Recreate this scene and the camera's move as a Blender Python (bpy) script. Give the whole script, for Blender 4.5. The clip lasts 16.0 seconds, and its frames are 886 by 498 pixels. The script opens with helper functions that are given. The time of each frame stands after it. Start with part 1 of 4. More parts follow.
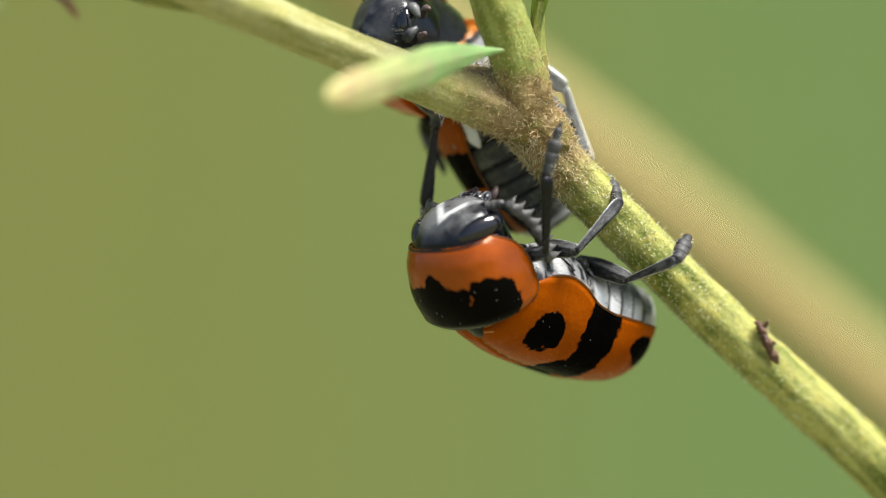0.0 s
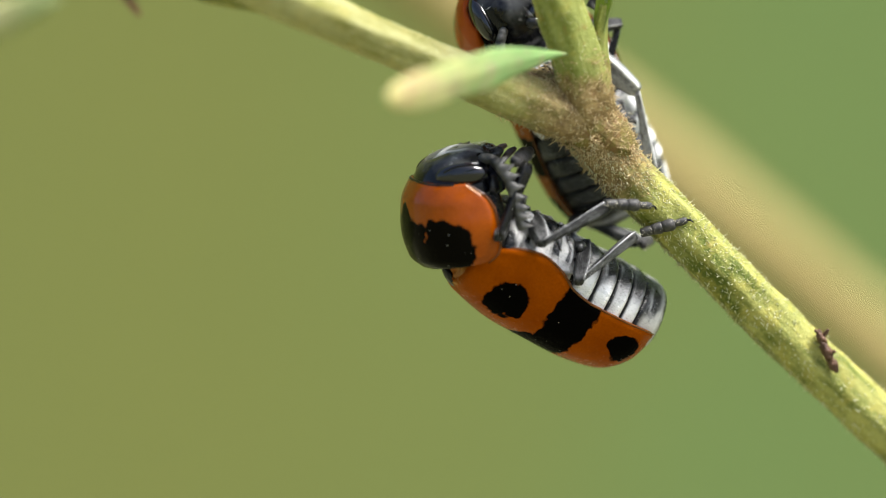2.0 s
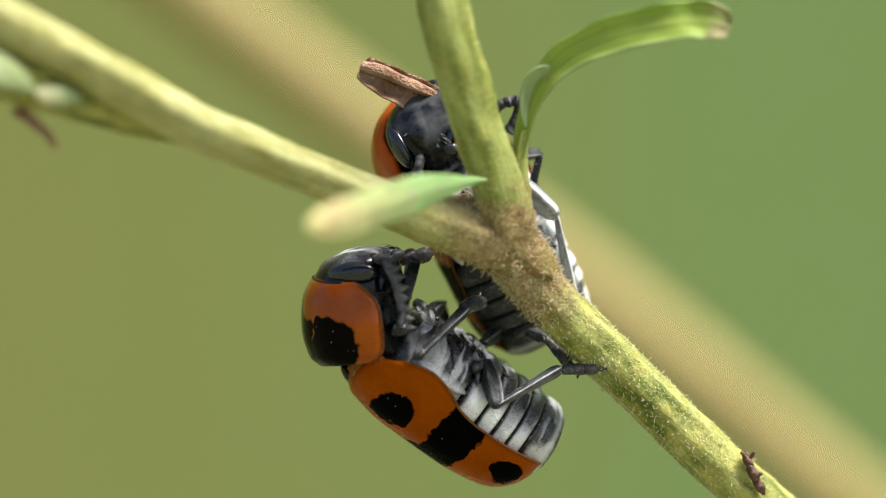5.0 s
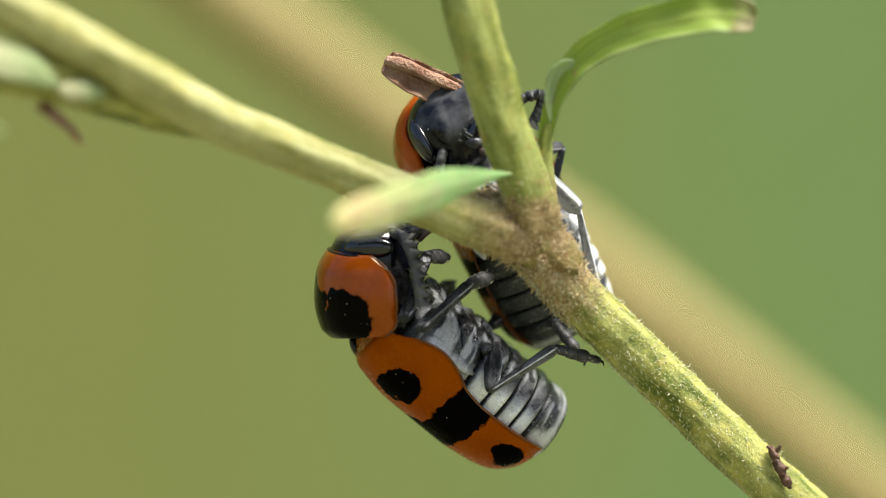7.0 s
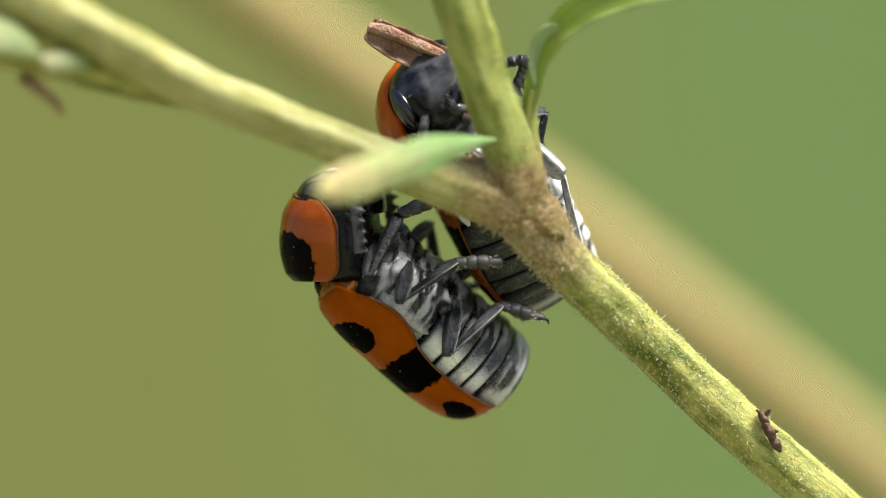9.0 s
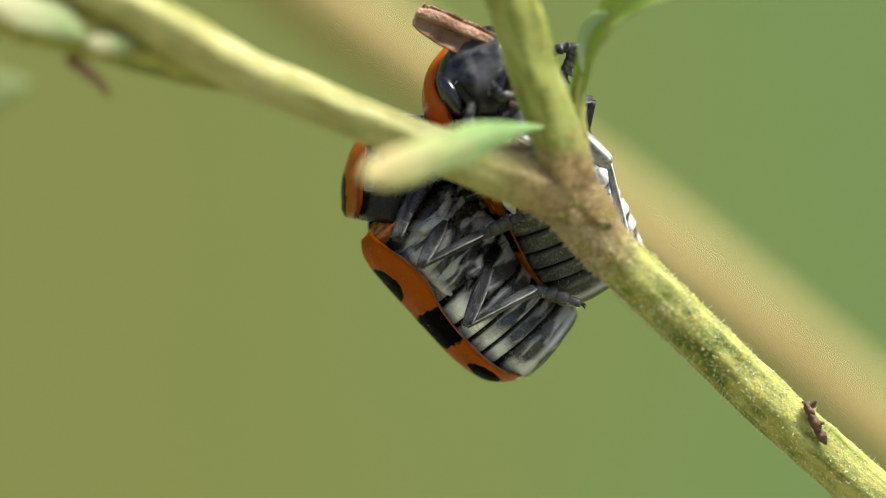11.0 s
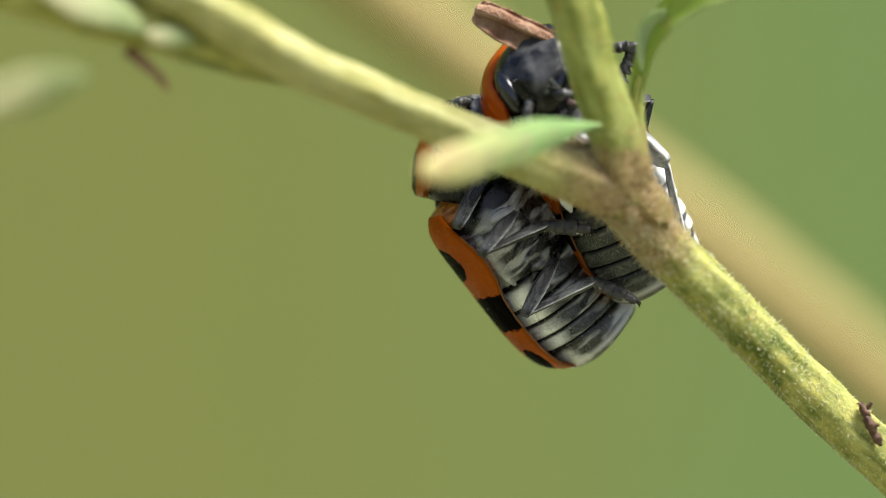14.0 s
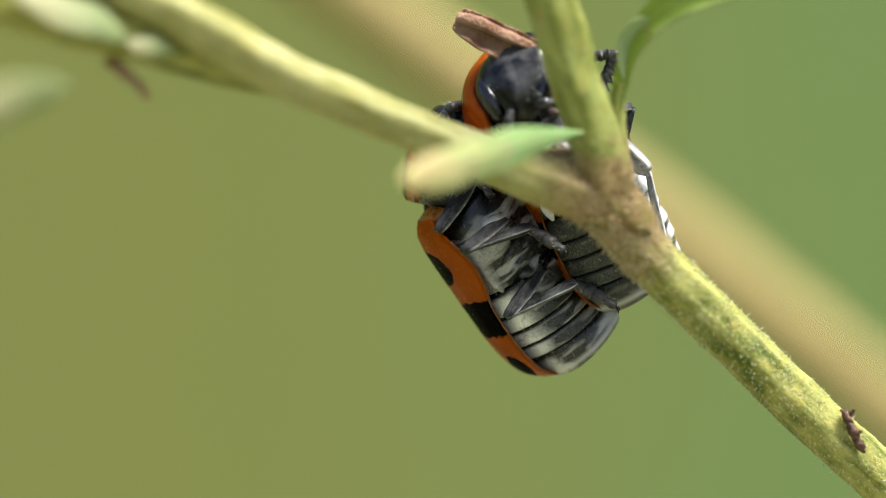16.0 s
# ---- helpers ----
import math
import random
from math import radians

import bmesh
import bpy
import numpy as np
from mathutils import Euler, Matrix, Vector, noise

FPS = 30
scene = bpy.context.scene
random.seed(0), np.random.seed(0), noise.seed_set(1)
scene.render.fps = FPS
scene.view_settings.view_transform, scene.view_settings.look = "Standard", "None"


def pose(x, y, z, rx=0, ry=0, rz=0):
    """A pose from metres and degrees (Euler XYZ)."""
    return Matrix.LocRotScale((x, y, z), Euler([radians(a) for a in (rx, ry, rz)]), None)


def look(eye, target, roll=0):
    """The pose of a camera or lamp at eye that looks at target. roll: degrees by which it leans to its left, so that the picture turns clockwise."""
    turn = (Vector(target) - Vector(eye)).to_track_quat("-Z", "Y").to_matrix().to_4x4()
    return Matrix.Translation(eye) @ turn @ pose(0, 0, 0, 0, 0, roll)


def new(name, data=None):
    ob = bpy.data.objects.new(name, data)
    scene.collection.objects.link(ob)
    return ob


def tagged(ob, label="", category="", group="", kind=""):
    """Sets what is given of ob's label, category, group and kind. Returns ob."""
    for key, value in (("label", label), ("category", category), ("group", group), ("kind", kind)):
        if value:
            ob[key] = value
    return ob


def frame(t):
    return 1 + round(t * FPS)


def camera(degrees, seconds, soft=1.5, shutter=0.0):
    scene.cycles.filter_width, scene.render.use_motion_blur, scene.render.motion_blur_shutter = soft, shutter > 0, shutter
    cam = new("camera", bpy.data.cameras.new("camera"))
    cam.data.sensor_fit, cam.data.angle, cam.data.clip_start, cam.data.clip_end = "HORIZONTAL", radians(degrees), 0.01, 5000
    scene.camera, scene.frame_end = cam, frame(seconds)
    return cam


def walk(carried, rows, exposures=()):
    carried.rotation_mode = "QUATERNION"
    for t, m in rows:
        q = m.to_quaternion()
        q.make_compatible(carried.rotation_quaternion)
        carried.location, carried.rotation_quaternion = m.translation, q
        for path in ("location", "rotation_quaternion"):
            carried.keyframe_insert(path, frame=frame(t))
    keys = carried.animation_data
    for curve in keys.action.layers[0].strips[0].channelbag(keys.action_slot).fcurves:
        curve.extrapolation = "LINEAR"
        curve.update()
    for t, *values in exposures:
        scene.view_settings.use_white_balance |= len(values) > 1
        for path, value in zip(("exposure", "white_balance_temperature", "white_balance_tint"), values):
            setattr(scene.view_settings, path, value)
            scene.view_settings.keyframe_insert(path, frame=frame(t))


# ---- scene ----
MM = 0.001  # the numbers of shapes below are millimetres

# ---------------------------------------------------------------- camera
cam = camera(10, 16.0, soft=0.9)
cam.data.dof.use_dof = True
cam.data.dof.focus_distance = 0.1500
cam.data.dof.aperture_fstop = 29.0


def aim(x, z, roll, back=0.0):
    """The macro camera, turned to the point x, z (mm) of the stem's plane."""
    return look((0, -0.150 - back * MM, 0), (x * MM, 0, z * MM), roll)


walk(cam, [
    (0, aim(0.273, -3.730, 0.38, 1.40)),
    (0.5, aim(-0.332, -3.690, 0.57, 1.25)),
    (1, aim(-0.821, -3.527, 0.90, 1.10)),
    (1.5, aim(-1.163, -3.752, 1.05, 1.00)),
    (2, aim(-1.504, -3.660, 1.16, 0.85)),
    (2.5, aim(-1.333, -3.294, 0.85, 0.70)),
    (3, aim(-1.193, -2.991, 0.91, 0.55)),
    (3.5, aim(-1.517, -1.882, 1.16, 0.40)),
    (4, aim(0.419, -0.143, 0.57, 0.34)),
    (6.5, aim(0.272, 0.252, -0.18, 0.06)),
    (7, aim(0.019, 0.004, -0.02, 0.00)),
    (7.5, aim(-0.020, -0.856, -0.20, -0.17)),
    (8, aim(0.909, -1.157, -0.66, -0.33)),
    (8.5, aim(0.509, -1.292, -0.34, -0.50)),
    (8.7, aim(0.389, -1.021, -0.69, -0.57)),
    (10.8, aim(0.503, -0.899, -0.84, -1.28)),
    (11, aim(-0.923, -1.349, -0.09, -1.35)),
    (11.5, aim(-0.128, -1.061, -0.48, -1.38)),
    (12, aim(-1.879, -1.161, -0.00, -1.40)),
    (12.5, aim(-2.195, -1.255, 0.31, -1.43)),
    (13, aim(-2.779, -1.549, 0.47, -1.45)),
    (13.5, aim(-2.504, -1.534, 0.53, -1.48)),
    (14, aim(-2.586, -1.457, 0.58, -1.50)),
    (14.5, aim(-2.180, -1.610, 0.53, -1.53)),
    (15, aim(-1.568, -1.372, -0.02, -1.55)),
    (15.5, aim(-1.542, -1.193, 0.03, -1.58)),
    (16, aim(-2.055, -1.205, 0.34, -1.60)),
])

# ---------------------------------------------------------------- light
world = bpy.data.worlds.new("sky")
world.use_nodes = True
scene.world = world
wn = world.node_tree.nodes
sky = wn.new("ShaderNodeTexSky")
sky.sky_type, sky.sun_disc = "NISHITA", False
sky.dust_density, sky.ozone_density = 3.0, 0.8
sky.sun_elevation, sky.sun_rotation = radians(64), radians(118)
world.node_tree.links.new(sky.outputs[0], wn["Background"].inputs[0])
wn["Background"].inputs[1].default_value = 0.115
sun = new("sun", bpy.data.lights.new("sun", "SUN"))
sun.data.energy, sun.data.angle, sun.data.color = 4.6, radians(24), (1.0, 0.985, 0.95)
sun.matrix_world = look((0.38, -0.2, 0.9), (0, 0, 0))
scene.view_settings.exposure = 0.97


# ---------------------------------------------------------------- materials
class Mat:
    """A small builder of node materials; lengths in its textures are millimetres."""

    def __init__(self, name, rough=0.5, metal=0.0, spec=0.5):
        self.m = bpy.data.materials.new(name)
        self.m.use_nodes = True
        self.n, self.l = self.m.node_tree.nodes, self.m.node_tree.links
        self.b = self.n["Principled BSDF"]
        self.b.inputs["Roughness"].default_value = rough
        self.b.inputs["Metallic"].default_value = metal
        self.b.inputs["Specular IOR Level"].default_value = spec
        tc = self.n.new("ShaderNodeTexCoord")
        mp = self.n.new("ShaderNodeMapping")
        mp.inputs["Scale"].default_value = (1000, 1000, 1000)
        self.l.new(tc.outputs["Object"], mp.inputs[0])
        self.co, self.uv = mp.outputs[0], tc.outputs["UV"]

    def put(self, value, socket):
        if hasattr(value, "is_output"):
            self.l.new(value, socket)
        elif isinstance(value, tuple) and len(value) == 3 and socket.type == "RGBA":
            socket.default_value = (*value, 1)
        else:
            socket.default_value = value

    def math(self, op, a, b=0.0, c=0.0):
        n = self.n.new("ShaderNodeMath")
        n.operation = op
        for v, s in zip((a, b, c), n.inputs):
            self.put(v, s)
        return n.outputs[0]

    def scaled(self, v, s):
        n = self.n.new("ShaderNodeMapping")
        n.inputs["Scale"].default_value = s
        self.l.new(v, n.inputs[0])
        return n.outputs[0]

    def noise(self, scale, detail=3.0, rough=0.55, v=None, distortion=0.0):
        n = self.n.new("ShaderNodeTexNoise")
        n.inputs["Scale"].default_value, n.inputs["Detail"].default_value = scale, detail
        n.inputs["Roughness"].default_value, n.inputs["Distortion"].default_value = rough, distortion
        self.l.new(v or self.co, n.inputs["Vector"])
        return n.outputs["Fac"]

    def voronoi(self, scale, v=None):
        n = self.n.new("ShaderNodeTexVoronoi")
        n.inputs["Scale"].default_value = scale
        self.l.new(v or self.co, n.inputs["Vector"])
        return n.outputs["Distance"]

    def ramp(self, f, *stops):
        n = self.n.new("ShaderNodeValToRGB")
        e = n.color_ramp.elements
        while len(e) < len(stops):
            e.new(0.5)
        for k, (p, c) in zip(e, stops):
            k.position, k.color = p, (*c, 1) if isinstance(c, tuple) else (c, c, c, 1)
        self.l.new(f, n.inputs[0])
        return n.outputs[0]

    def mix(self, f, a, b):
        n = self.n.new("ShaderNodeMix")
        n.data_type = "RGBA"
        self.put(f, n.inputs[0]), self.put(a, n.inputs[6]), self.put(b, n.inputs[7])
        return n.outputs[2]

    def bump(self, h, strength=0.3, distance=0.02):
        n = self.n.new("ShaderNodeBump")
        n.inputs["Strength"].default_value, n.inputs["Distance"].default_value = strength, distance * MM
        self.l.new(h, n.inputs["Height"])
        self.l.new(n.outputs[0], self.b.inputs["Normal"])

    def set(self, **kw):
        for k, v in kw.items():
            self.put(v, self.b.inputs[k.replace("_", " ")])
        return self.m


def chitin_pattern(name, spots, orange, rough, spec=0.26, relief=0.3, tint=(1.0, 0.62, 0.3)):
    """Orange horn with black blots; spots: centre (x, |y|, z) and radii."""
    k = Mat(name, rough, spec=spec)
    sep = k.n.new("ShaderNodeSeparateXYZ")
    k.l.new(k.co, sep.inputs[0])
    ay = k.math("ABSOLUTE", sep.outputs[1])
    best = None
    for (cx, cy, cz), (rx, ry, rz) in spots:
        d = None
        for o, c, r in ((sep.outputs[0], cx, rx), (ay, cy, ry), (sep.outputs[2], cz, rz)):
            q = k.math("POWER", k.math("MULTIPLY", k.math("SUBTRACT", o, c), 1 / r), 2.0)
            d = q if d is None else k.math("ADD", d, q)
        d = k.math("SQRT", d)
        best = d if best is None else k.math("SMOOTH_MIN", best, d, 0.12)
    d = k.math("ADD", best, k.math("ADD", k.math("MULTIPLY", k.math("SUBTRACT", k.noise(2.6, 3), 0.5), 0.55), k.math("MULTIPLY", k.math("SUBTRACT", k.noise(1.1, 2), 0.5), 0.8)))
    f = k.ramp(d, (0.92, 1.0), (1.05, 0.0))
    tone = k.noise(1.1, 4)
    base = k.mix(tone, orange, tuple(c * s for c, s in zip(orange, (1.2, 1.35, 1.2))))
    base = k.mix(k.ramp(k.noise(0.8, 3), (0.45, 0.0), (0.7, 0.45)), base, tuple(c * s for c, s in zip(orange, (0.6, 0.45, 0.5))))
    base = k.mix(k.ramp(k.noise(16, 3), (0.35, 0.0), (0.75, 0.35)), base, tuple(c * 0.55 for c in orange))
    dust = k.ramp(k.voronoi(3.2), (0.045, 0.9), (0.075, 0.0))
    black = k.mix(dust, (0.0015, 0.0014, 0.0012), (0.2, 0.19, 0.17))
    pits = k.ramp(k.voronoi(13.0), (0.05, 0.0), (0.22, 1.0))
    k.bump(k.math("ADD", pits, k.math("ADD", k.math("MULTIPLY", k.noise(30, 2), 0.4), k.math("MULTIPLY", k.noise(2.4, 3), 3.0))), relief, 0.035)
    rr = k.ramp(k.noise(6, 3), (0.3, rough - 0.06), (0.8, rough + 0.16))
    gloss = k.math("SUBTRACT", spec, k.math("MULTIPLY", f, spec * 0.88))
    return k.set(Base_Color=k.mix(f, base, black), Roughness=rr, Specular_IOR_Level=gloss, Specular_Tint=tint)


def mat_black(name, col=(0.012, 0.013, 0.016), rough=0.22, dusty=0.25, scale=7.0, spec=0.5, relief=0.3):
    k = Mat(name, rough, spec=spec)
    grey = k.ramp(k.noise(scale, 5, 0.65), (0.52, 0.0), (0.78, dusty))
    k.bump(k.math("ADD", k.noise(22, 3), k.math("MULTIPLY", k.voronoi(14), 0.8)), relief, 0.02)
    rr = k.ramp(k.noise(5, 3), (0.3, rough * 0.7), (0.8, min(0.9, rough * 1.8)))
    return k.set(Base_Color=k.mix(grey, col, (0.24, 0.235, 0.22)), Roughness=rr)


def mat_head(name, pale_from, pale_to, much, streaky=0.95):
    """Glossy blue-black horn with silver down on the brow and between the eyes; the same pale colour also paints in the
    head's sheen.
    """
    k = Mat(name, 0.14, spec=0.24)
    sep = k.n.new("ShaderNodeSeparateXYZ")
    k.l.new(k.co, sep.inputs[0])
    ay = k.math("ABSOLUTE", sep.outputs[1])
    brow = k.ramp(k.math("MULTIPLY", sep.outputs[0], 0.25), (0.66, 0.0), (0.8, 0.3))
    line = k.math("ABSOLUTE", k.math("SUBTRACT", ay, k.math("MULTIPLY", k.math("SUBTRACT", 0.75, sep.outputs[2]), 0.75)))
    # pale streak stands for a highlight, painted as colour
    streak = k.ramp(line, (0.06, streaky), (0.2, 0.0))
    down = k.math("MULTIPLY", k.math("ADD", brow, k.math("MULTIPLY", streak, k.ramp(k.math("MULTIPLY", sep.outputs[0], 0.25), (0.66, 0.0), (0.72, 1.0)))), k.ramp(k.noise(1.1, 3, 0.5), (pale_from, 0.0), (pale_to, much)))
    k.bump(k.math("ADD", k.noise(18, 3), k.math("MULTIPLY", k.voronoi(12), 0.8)), 0.12, 0.02)
    rr = k.ramp(down, (0.0, 0.12), (0.4, 0.5))
    return k.set(Base_Color=k.mix(down, (0.003, 0.0035, 0.006), (0.5, 0.5, 0.48)), Roughness=rr)


def mat_silver(name, low, high, sheen=0.35, pale=0.62):
    """Black leg horn under short silver hairs, paler along its two keels."""
    k = Mat(name, 0.3, spec=0.3)
    streak = k.noise(4.5, 5, 0.7, v=k.scaled(k.co, (0.3, 1.5, 1.5)), distortion=0.3)
    fine = k.noise(30.0, 3, 0.7, v=k.scaled(k.co, (0.3, 1.3, 1.3)))
    f = k.math("ADD", k.math("MULTIPLY", streak, 0.6), k.math("ADD", k.math("MULTIPLY", fine, 0.45), k.math("MULTIPLY", k.noise(0.9, 2, 0.5), 0.4)))
    edge = k.n.new("ShaderNodeSeparateXYZ")
    k.l.new(k.uv, edge.inputs[0])
    ridge = k.math("ABSOLUTE", k.math("SUBTRACT", k.math("FRACT", k.math("MULTIPLY", edge.outputs[1], 2.0)), 0.5))
    f = k.math("ADD", k.math("SUBTRACT", f, 0.125), k.ramp(ridge, (0.03, 0.3), (0.16, 0.0)))
    col = k.ramp(f, (low, (0.005, 0.005, 0.005)), (lerp(low, high, 0.5), (0.16, 0.16, 0.157)), (high, (pale, pale, pale * 0.985)))
    k.bump(k.math("ADD", fine, k.math("MULTIPLY", streak, 2.0)), 0.55, 0.03)
    rr = k.ramp(k.noise(4.0, 3), (0.3, 0.5), (0.75, 0.75))
    return k.set(Base_Color=col, Roughness=rr, Sheen_Weight=sheen, Sheen_Roughness=0.35)


def mat_plate(name, bare, fell, white, speck, from_middle=(0.35, 0.78), rough=0.36, satin=0.5, lit_flank=False):
    """Black belly horn under silver hair: streaky in the middle, where its sheen is painted in, thick and white on the
    flanks, bare along each plate's front edge; the last flag whitens only the sunward flank, its sunlight put into the
    colour.
    """
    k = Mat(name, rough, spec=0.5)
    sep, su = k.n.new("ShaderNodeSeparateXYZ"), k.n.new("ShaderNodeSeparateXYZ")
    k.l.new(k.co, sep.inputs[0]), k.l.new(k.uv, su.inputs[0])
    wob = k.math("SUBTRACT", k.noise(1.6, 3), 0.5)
    # signed offset: painted sunlight whitens the +y flank alone
    off = sep.outputs[1] if lit_flank else k.math("ABSOLUTE", sep.outputs[1])
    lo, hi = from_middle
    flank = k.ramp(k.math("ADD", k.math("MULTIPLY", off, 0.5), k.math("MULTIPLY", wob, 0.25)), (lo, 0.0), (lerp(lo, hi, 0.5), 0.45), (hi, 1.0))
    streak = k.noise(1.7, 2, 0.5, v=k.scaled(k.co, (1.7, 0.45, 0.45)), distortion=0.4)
    # pale streaks carry the hair's sheen as colour
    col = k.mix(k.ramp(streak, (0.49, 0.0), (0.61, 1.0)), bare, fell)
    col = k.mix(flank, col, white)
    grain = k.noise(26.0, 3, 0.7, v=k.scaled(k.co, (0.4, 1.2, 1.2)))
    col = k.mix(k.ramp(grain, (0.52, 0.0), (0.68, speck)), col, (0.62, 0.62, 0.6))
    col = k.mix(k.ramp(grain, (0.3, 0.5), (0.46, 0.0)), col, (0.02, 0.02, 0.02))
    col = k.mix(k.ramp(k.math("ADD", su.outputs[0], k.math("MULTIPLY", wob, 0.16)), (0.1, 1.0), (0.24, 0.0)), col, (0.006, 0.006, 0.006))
    # white band painted across the tail for its gloss
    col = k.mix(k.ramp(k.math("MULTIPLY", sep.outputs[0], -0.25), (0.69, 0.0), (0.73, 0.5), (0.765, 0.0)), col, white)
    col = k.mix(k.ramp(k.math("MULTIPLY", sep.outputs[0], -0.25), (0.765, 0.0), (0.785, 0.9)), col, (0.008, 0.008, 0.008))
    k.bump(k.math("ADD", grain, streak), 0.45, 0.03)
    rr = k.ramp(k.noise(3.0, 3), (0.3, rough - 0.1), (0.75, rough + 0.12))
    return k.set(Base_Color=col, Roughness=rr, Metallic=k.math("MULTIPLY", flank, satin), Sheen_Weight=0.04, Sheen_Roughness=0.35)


def lerp(a, b, t):
    return a + (b - a) * t


def mat_plain(name, c1, c2, rough=0.5, scale=5.0, bump=0.25, dist=0.03):
    k = Mat(name, rough, spec=0.35)
    f = k.ramp(k.noise(scale, 5, 0.6), (0.35, 0.0), (0.68, 1.0))
    fine = k.noise(scale * 6, 3)
    col = k.mix(k.math("MULTIPLY", fine, 0.5), k.mix(f, c1, c2), tuple(c * 0.7 for c in c1))
    k.bump(k.math("ADD", fine, f), bump, dist)
    return k.set(Base_Color=col)


def mat_stem(name, light, dark, brown, brown_at, woolly=0.0):
    """Ribbed green stalk: pale ribs, olive furrows (u runs along it, v round it)."""
    k = Mat(name, 0.55, spec=0.3)
    sep = k.n.new("ShaderNodeSeparateXYZ")
    k.l.new(k.uv, sep.inputs[0])
    st = k.noise(1.0, 4, 0.6, v=k.scaled(k.uv, (0.28, 8.0, 1.0)), distortion=0.35)
    blot = k.noise(1.3, 5, 0.65)
    fine = k.noise(9.0, 4, 0.7)
    f = k.math("ADD", k.math("MULTIPLY", st, 0.62), k.math("ADD", k.math("MULTIPLY", blot, 0.28), k.math("MULTIPLY", fine, 0.16)))
    col = k.ramp(f, (0.44, dark), (0.53, tuple((a + b) / 2 for a, b in zip(light, dark))), (0.62, light))
    col = k.mix(k.ramp(k.noise(2.1, 4, 0.6), (0.5, 0.0), (0.68, 0.5)), col, (light[0] * 1.1, light[1] * 0.96, light[2] * 0.7))
    col = k.mix(k.ramp(k.noise(1.7, 5, 0.7), (brown_at, 0.0), (brown_at + 0.16, 0.8)), col, brown)
    col = k.mix(k.ramp(k.voronoi(6.5), (0.12, 0.4), (0.3, 0.0)), col, tuple(min(1, c * 1.25 + 0.05) for c in light))
    if woolly:
        along = k.math("ADD", sep.outputs[0], k.math("MULTIPLY", k.math("SUBTRACT", k.noise(1.4, 5, 0.7), 0.5), 3.2))
        felt = k.mix(k.ramp(k.noise(3.5, 5, 0.75), (0.4, 0.0), (0.62, 1.0)), (0.16, 0.085, 0.035), (0.36, 0.24, 0.11))
        col = k.mix(k.ramp(k.math("MULTIPLY", along, 1 / woolly), (0.55, 0.85), (1.0, 0.0)), col, felt)
    k.bump(k.math("ADD", fine, k.math("MULTIPLY", st, 1.5)), 0.7, 0.06)
    return k.set(Base_Color=col)


def mat_leaf(name, c1, c2, tip, tip_from, tip_to, rough=0.5, spots=(0.3, 0.16, 0.1), under=None, spot_at=0.63):
    """u runs from the leaf's base to its tip; v below a half is the upper face, above it the underside."""
    k = Mat(name, rough, spec=0.3)
    sep = k.n.new("ShaderNodeSeparateXYZ")
    k.l.new(k.uv, sep.inputs[0])
    u = k.math("ADD", sep.outputs[0], k.math("MULTIPLY", k.math("SUBTRACT", k.noise(1.6, 3), 0.5), 0.35))
    vein = k.noise(1.0, 3, 0.6, v=k.scaled(k.uv, (2.0, 14.0, 1.0)))
    col = k.mix(k.ramp(vein, (0.4, 0.0), (0.62, 1.0)), c1, c2)
    if under:
        col = k.mix(k.ramp(sep.outputs[1], (0.44, 0.0), (0.5, 1.0)), col, under)
        col = k.mix(k.ramp(sep.outputs[1], (0.03, 1.0), (0.08, 0.0)), col, under)
    col = k.mix(k.ramp(u, (tip_from, 0.0), (tip_to, 1.0)), col, tip)
    col = k.mix(k.ramp(k.noise(1.3, 4), (spot_at, 0.0), (spot_at + 0.12, 0.5)), col, spots)
    k.bump(k.math("ADD", vein, k.noise(9, 3)), 0.4, 0.04)
    k.set(Base_Color=col)
    tr = k.n.new("ShaderNodeBsdfTranslucent")
    k.put(col, tr.inputs[0])
    mx = k.n.new("ShaderNodeMixShader")
    mx.inputs[0].default_value = 0.4
    k.l.new(k.b.outputs[0], mx.inputs[1]), k.l.new(tr.outputs[0], mx.inputs[2])
    k.l.new(mx.outputs[0], k.n["Material Output"].inputs[0])
    return k.m


def mat_backdrop():
    """Meadow far out of focus: olive to one side, fresh green to the other."""
    k = Mat("meadow_green", 0.9, spec=0.1)
    sep = k.n.new("ShaderNodeSeparateXYZ")
    k.l.new(k.co, sep.inputs[0])
    x = k.math("MULTIPLY", sep.outputs[0], 0.005)
    x = k.math("ADD", x, k.math("MULTIPLY", sep.outputs[2], 0.003))
    x = k.math("ADD", k.math("ADD", x, 0.5), k.math("MULTIPLY", k.math("SUBTRACT", k.noise(0.02, 2), 0.5), 0.5))
    col = k.ramp(x, (0.1, (0.187, 0.203, 0.058)), (0.5, (0.176, 0.212, 0.064)), (0.85, (0.152, 0.222, 0.072)))
    col = k.mix(k.ramp(k.noise(0.05, 3), (0.4, 0.0), (0.7, 0.3)), col, (0.137, 0.152, 0.043))
    return k.set(Base_Color=col)


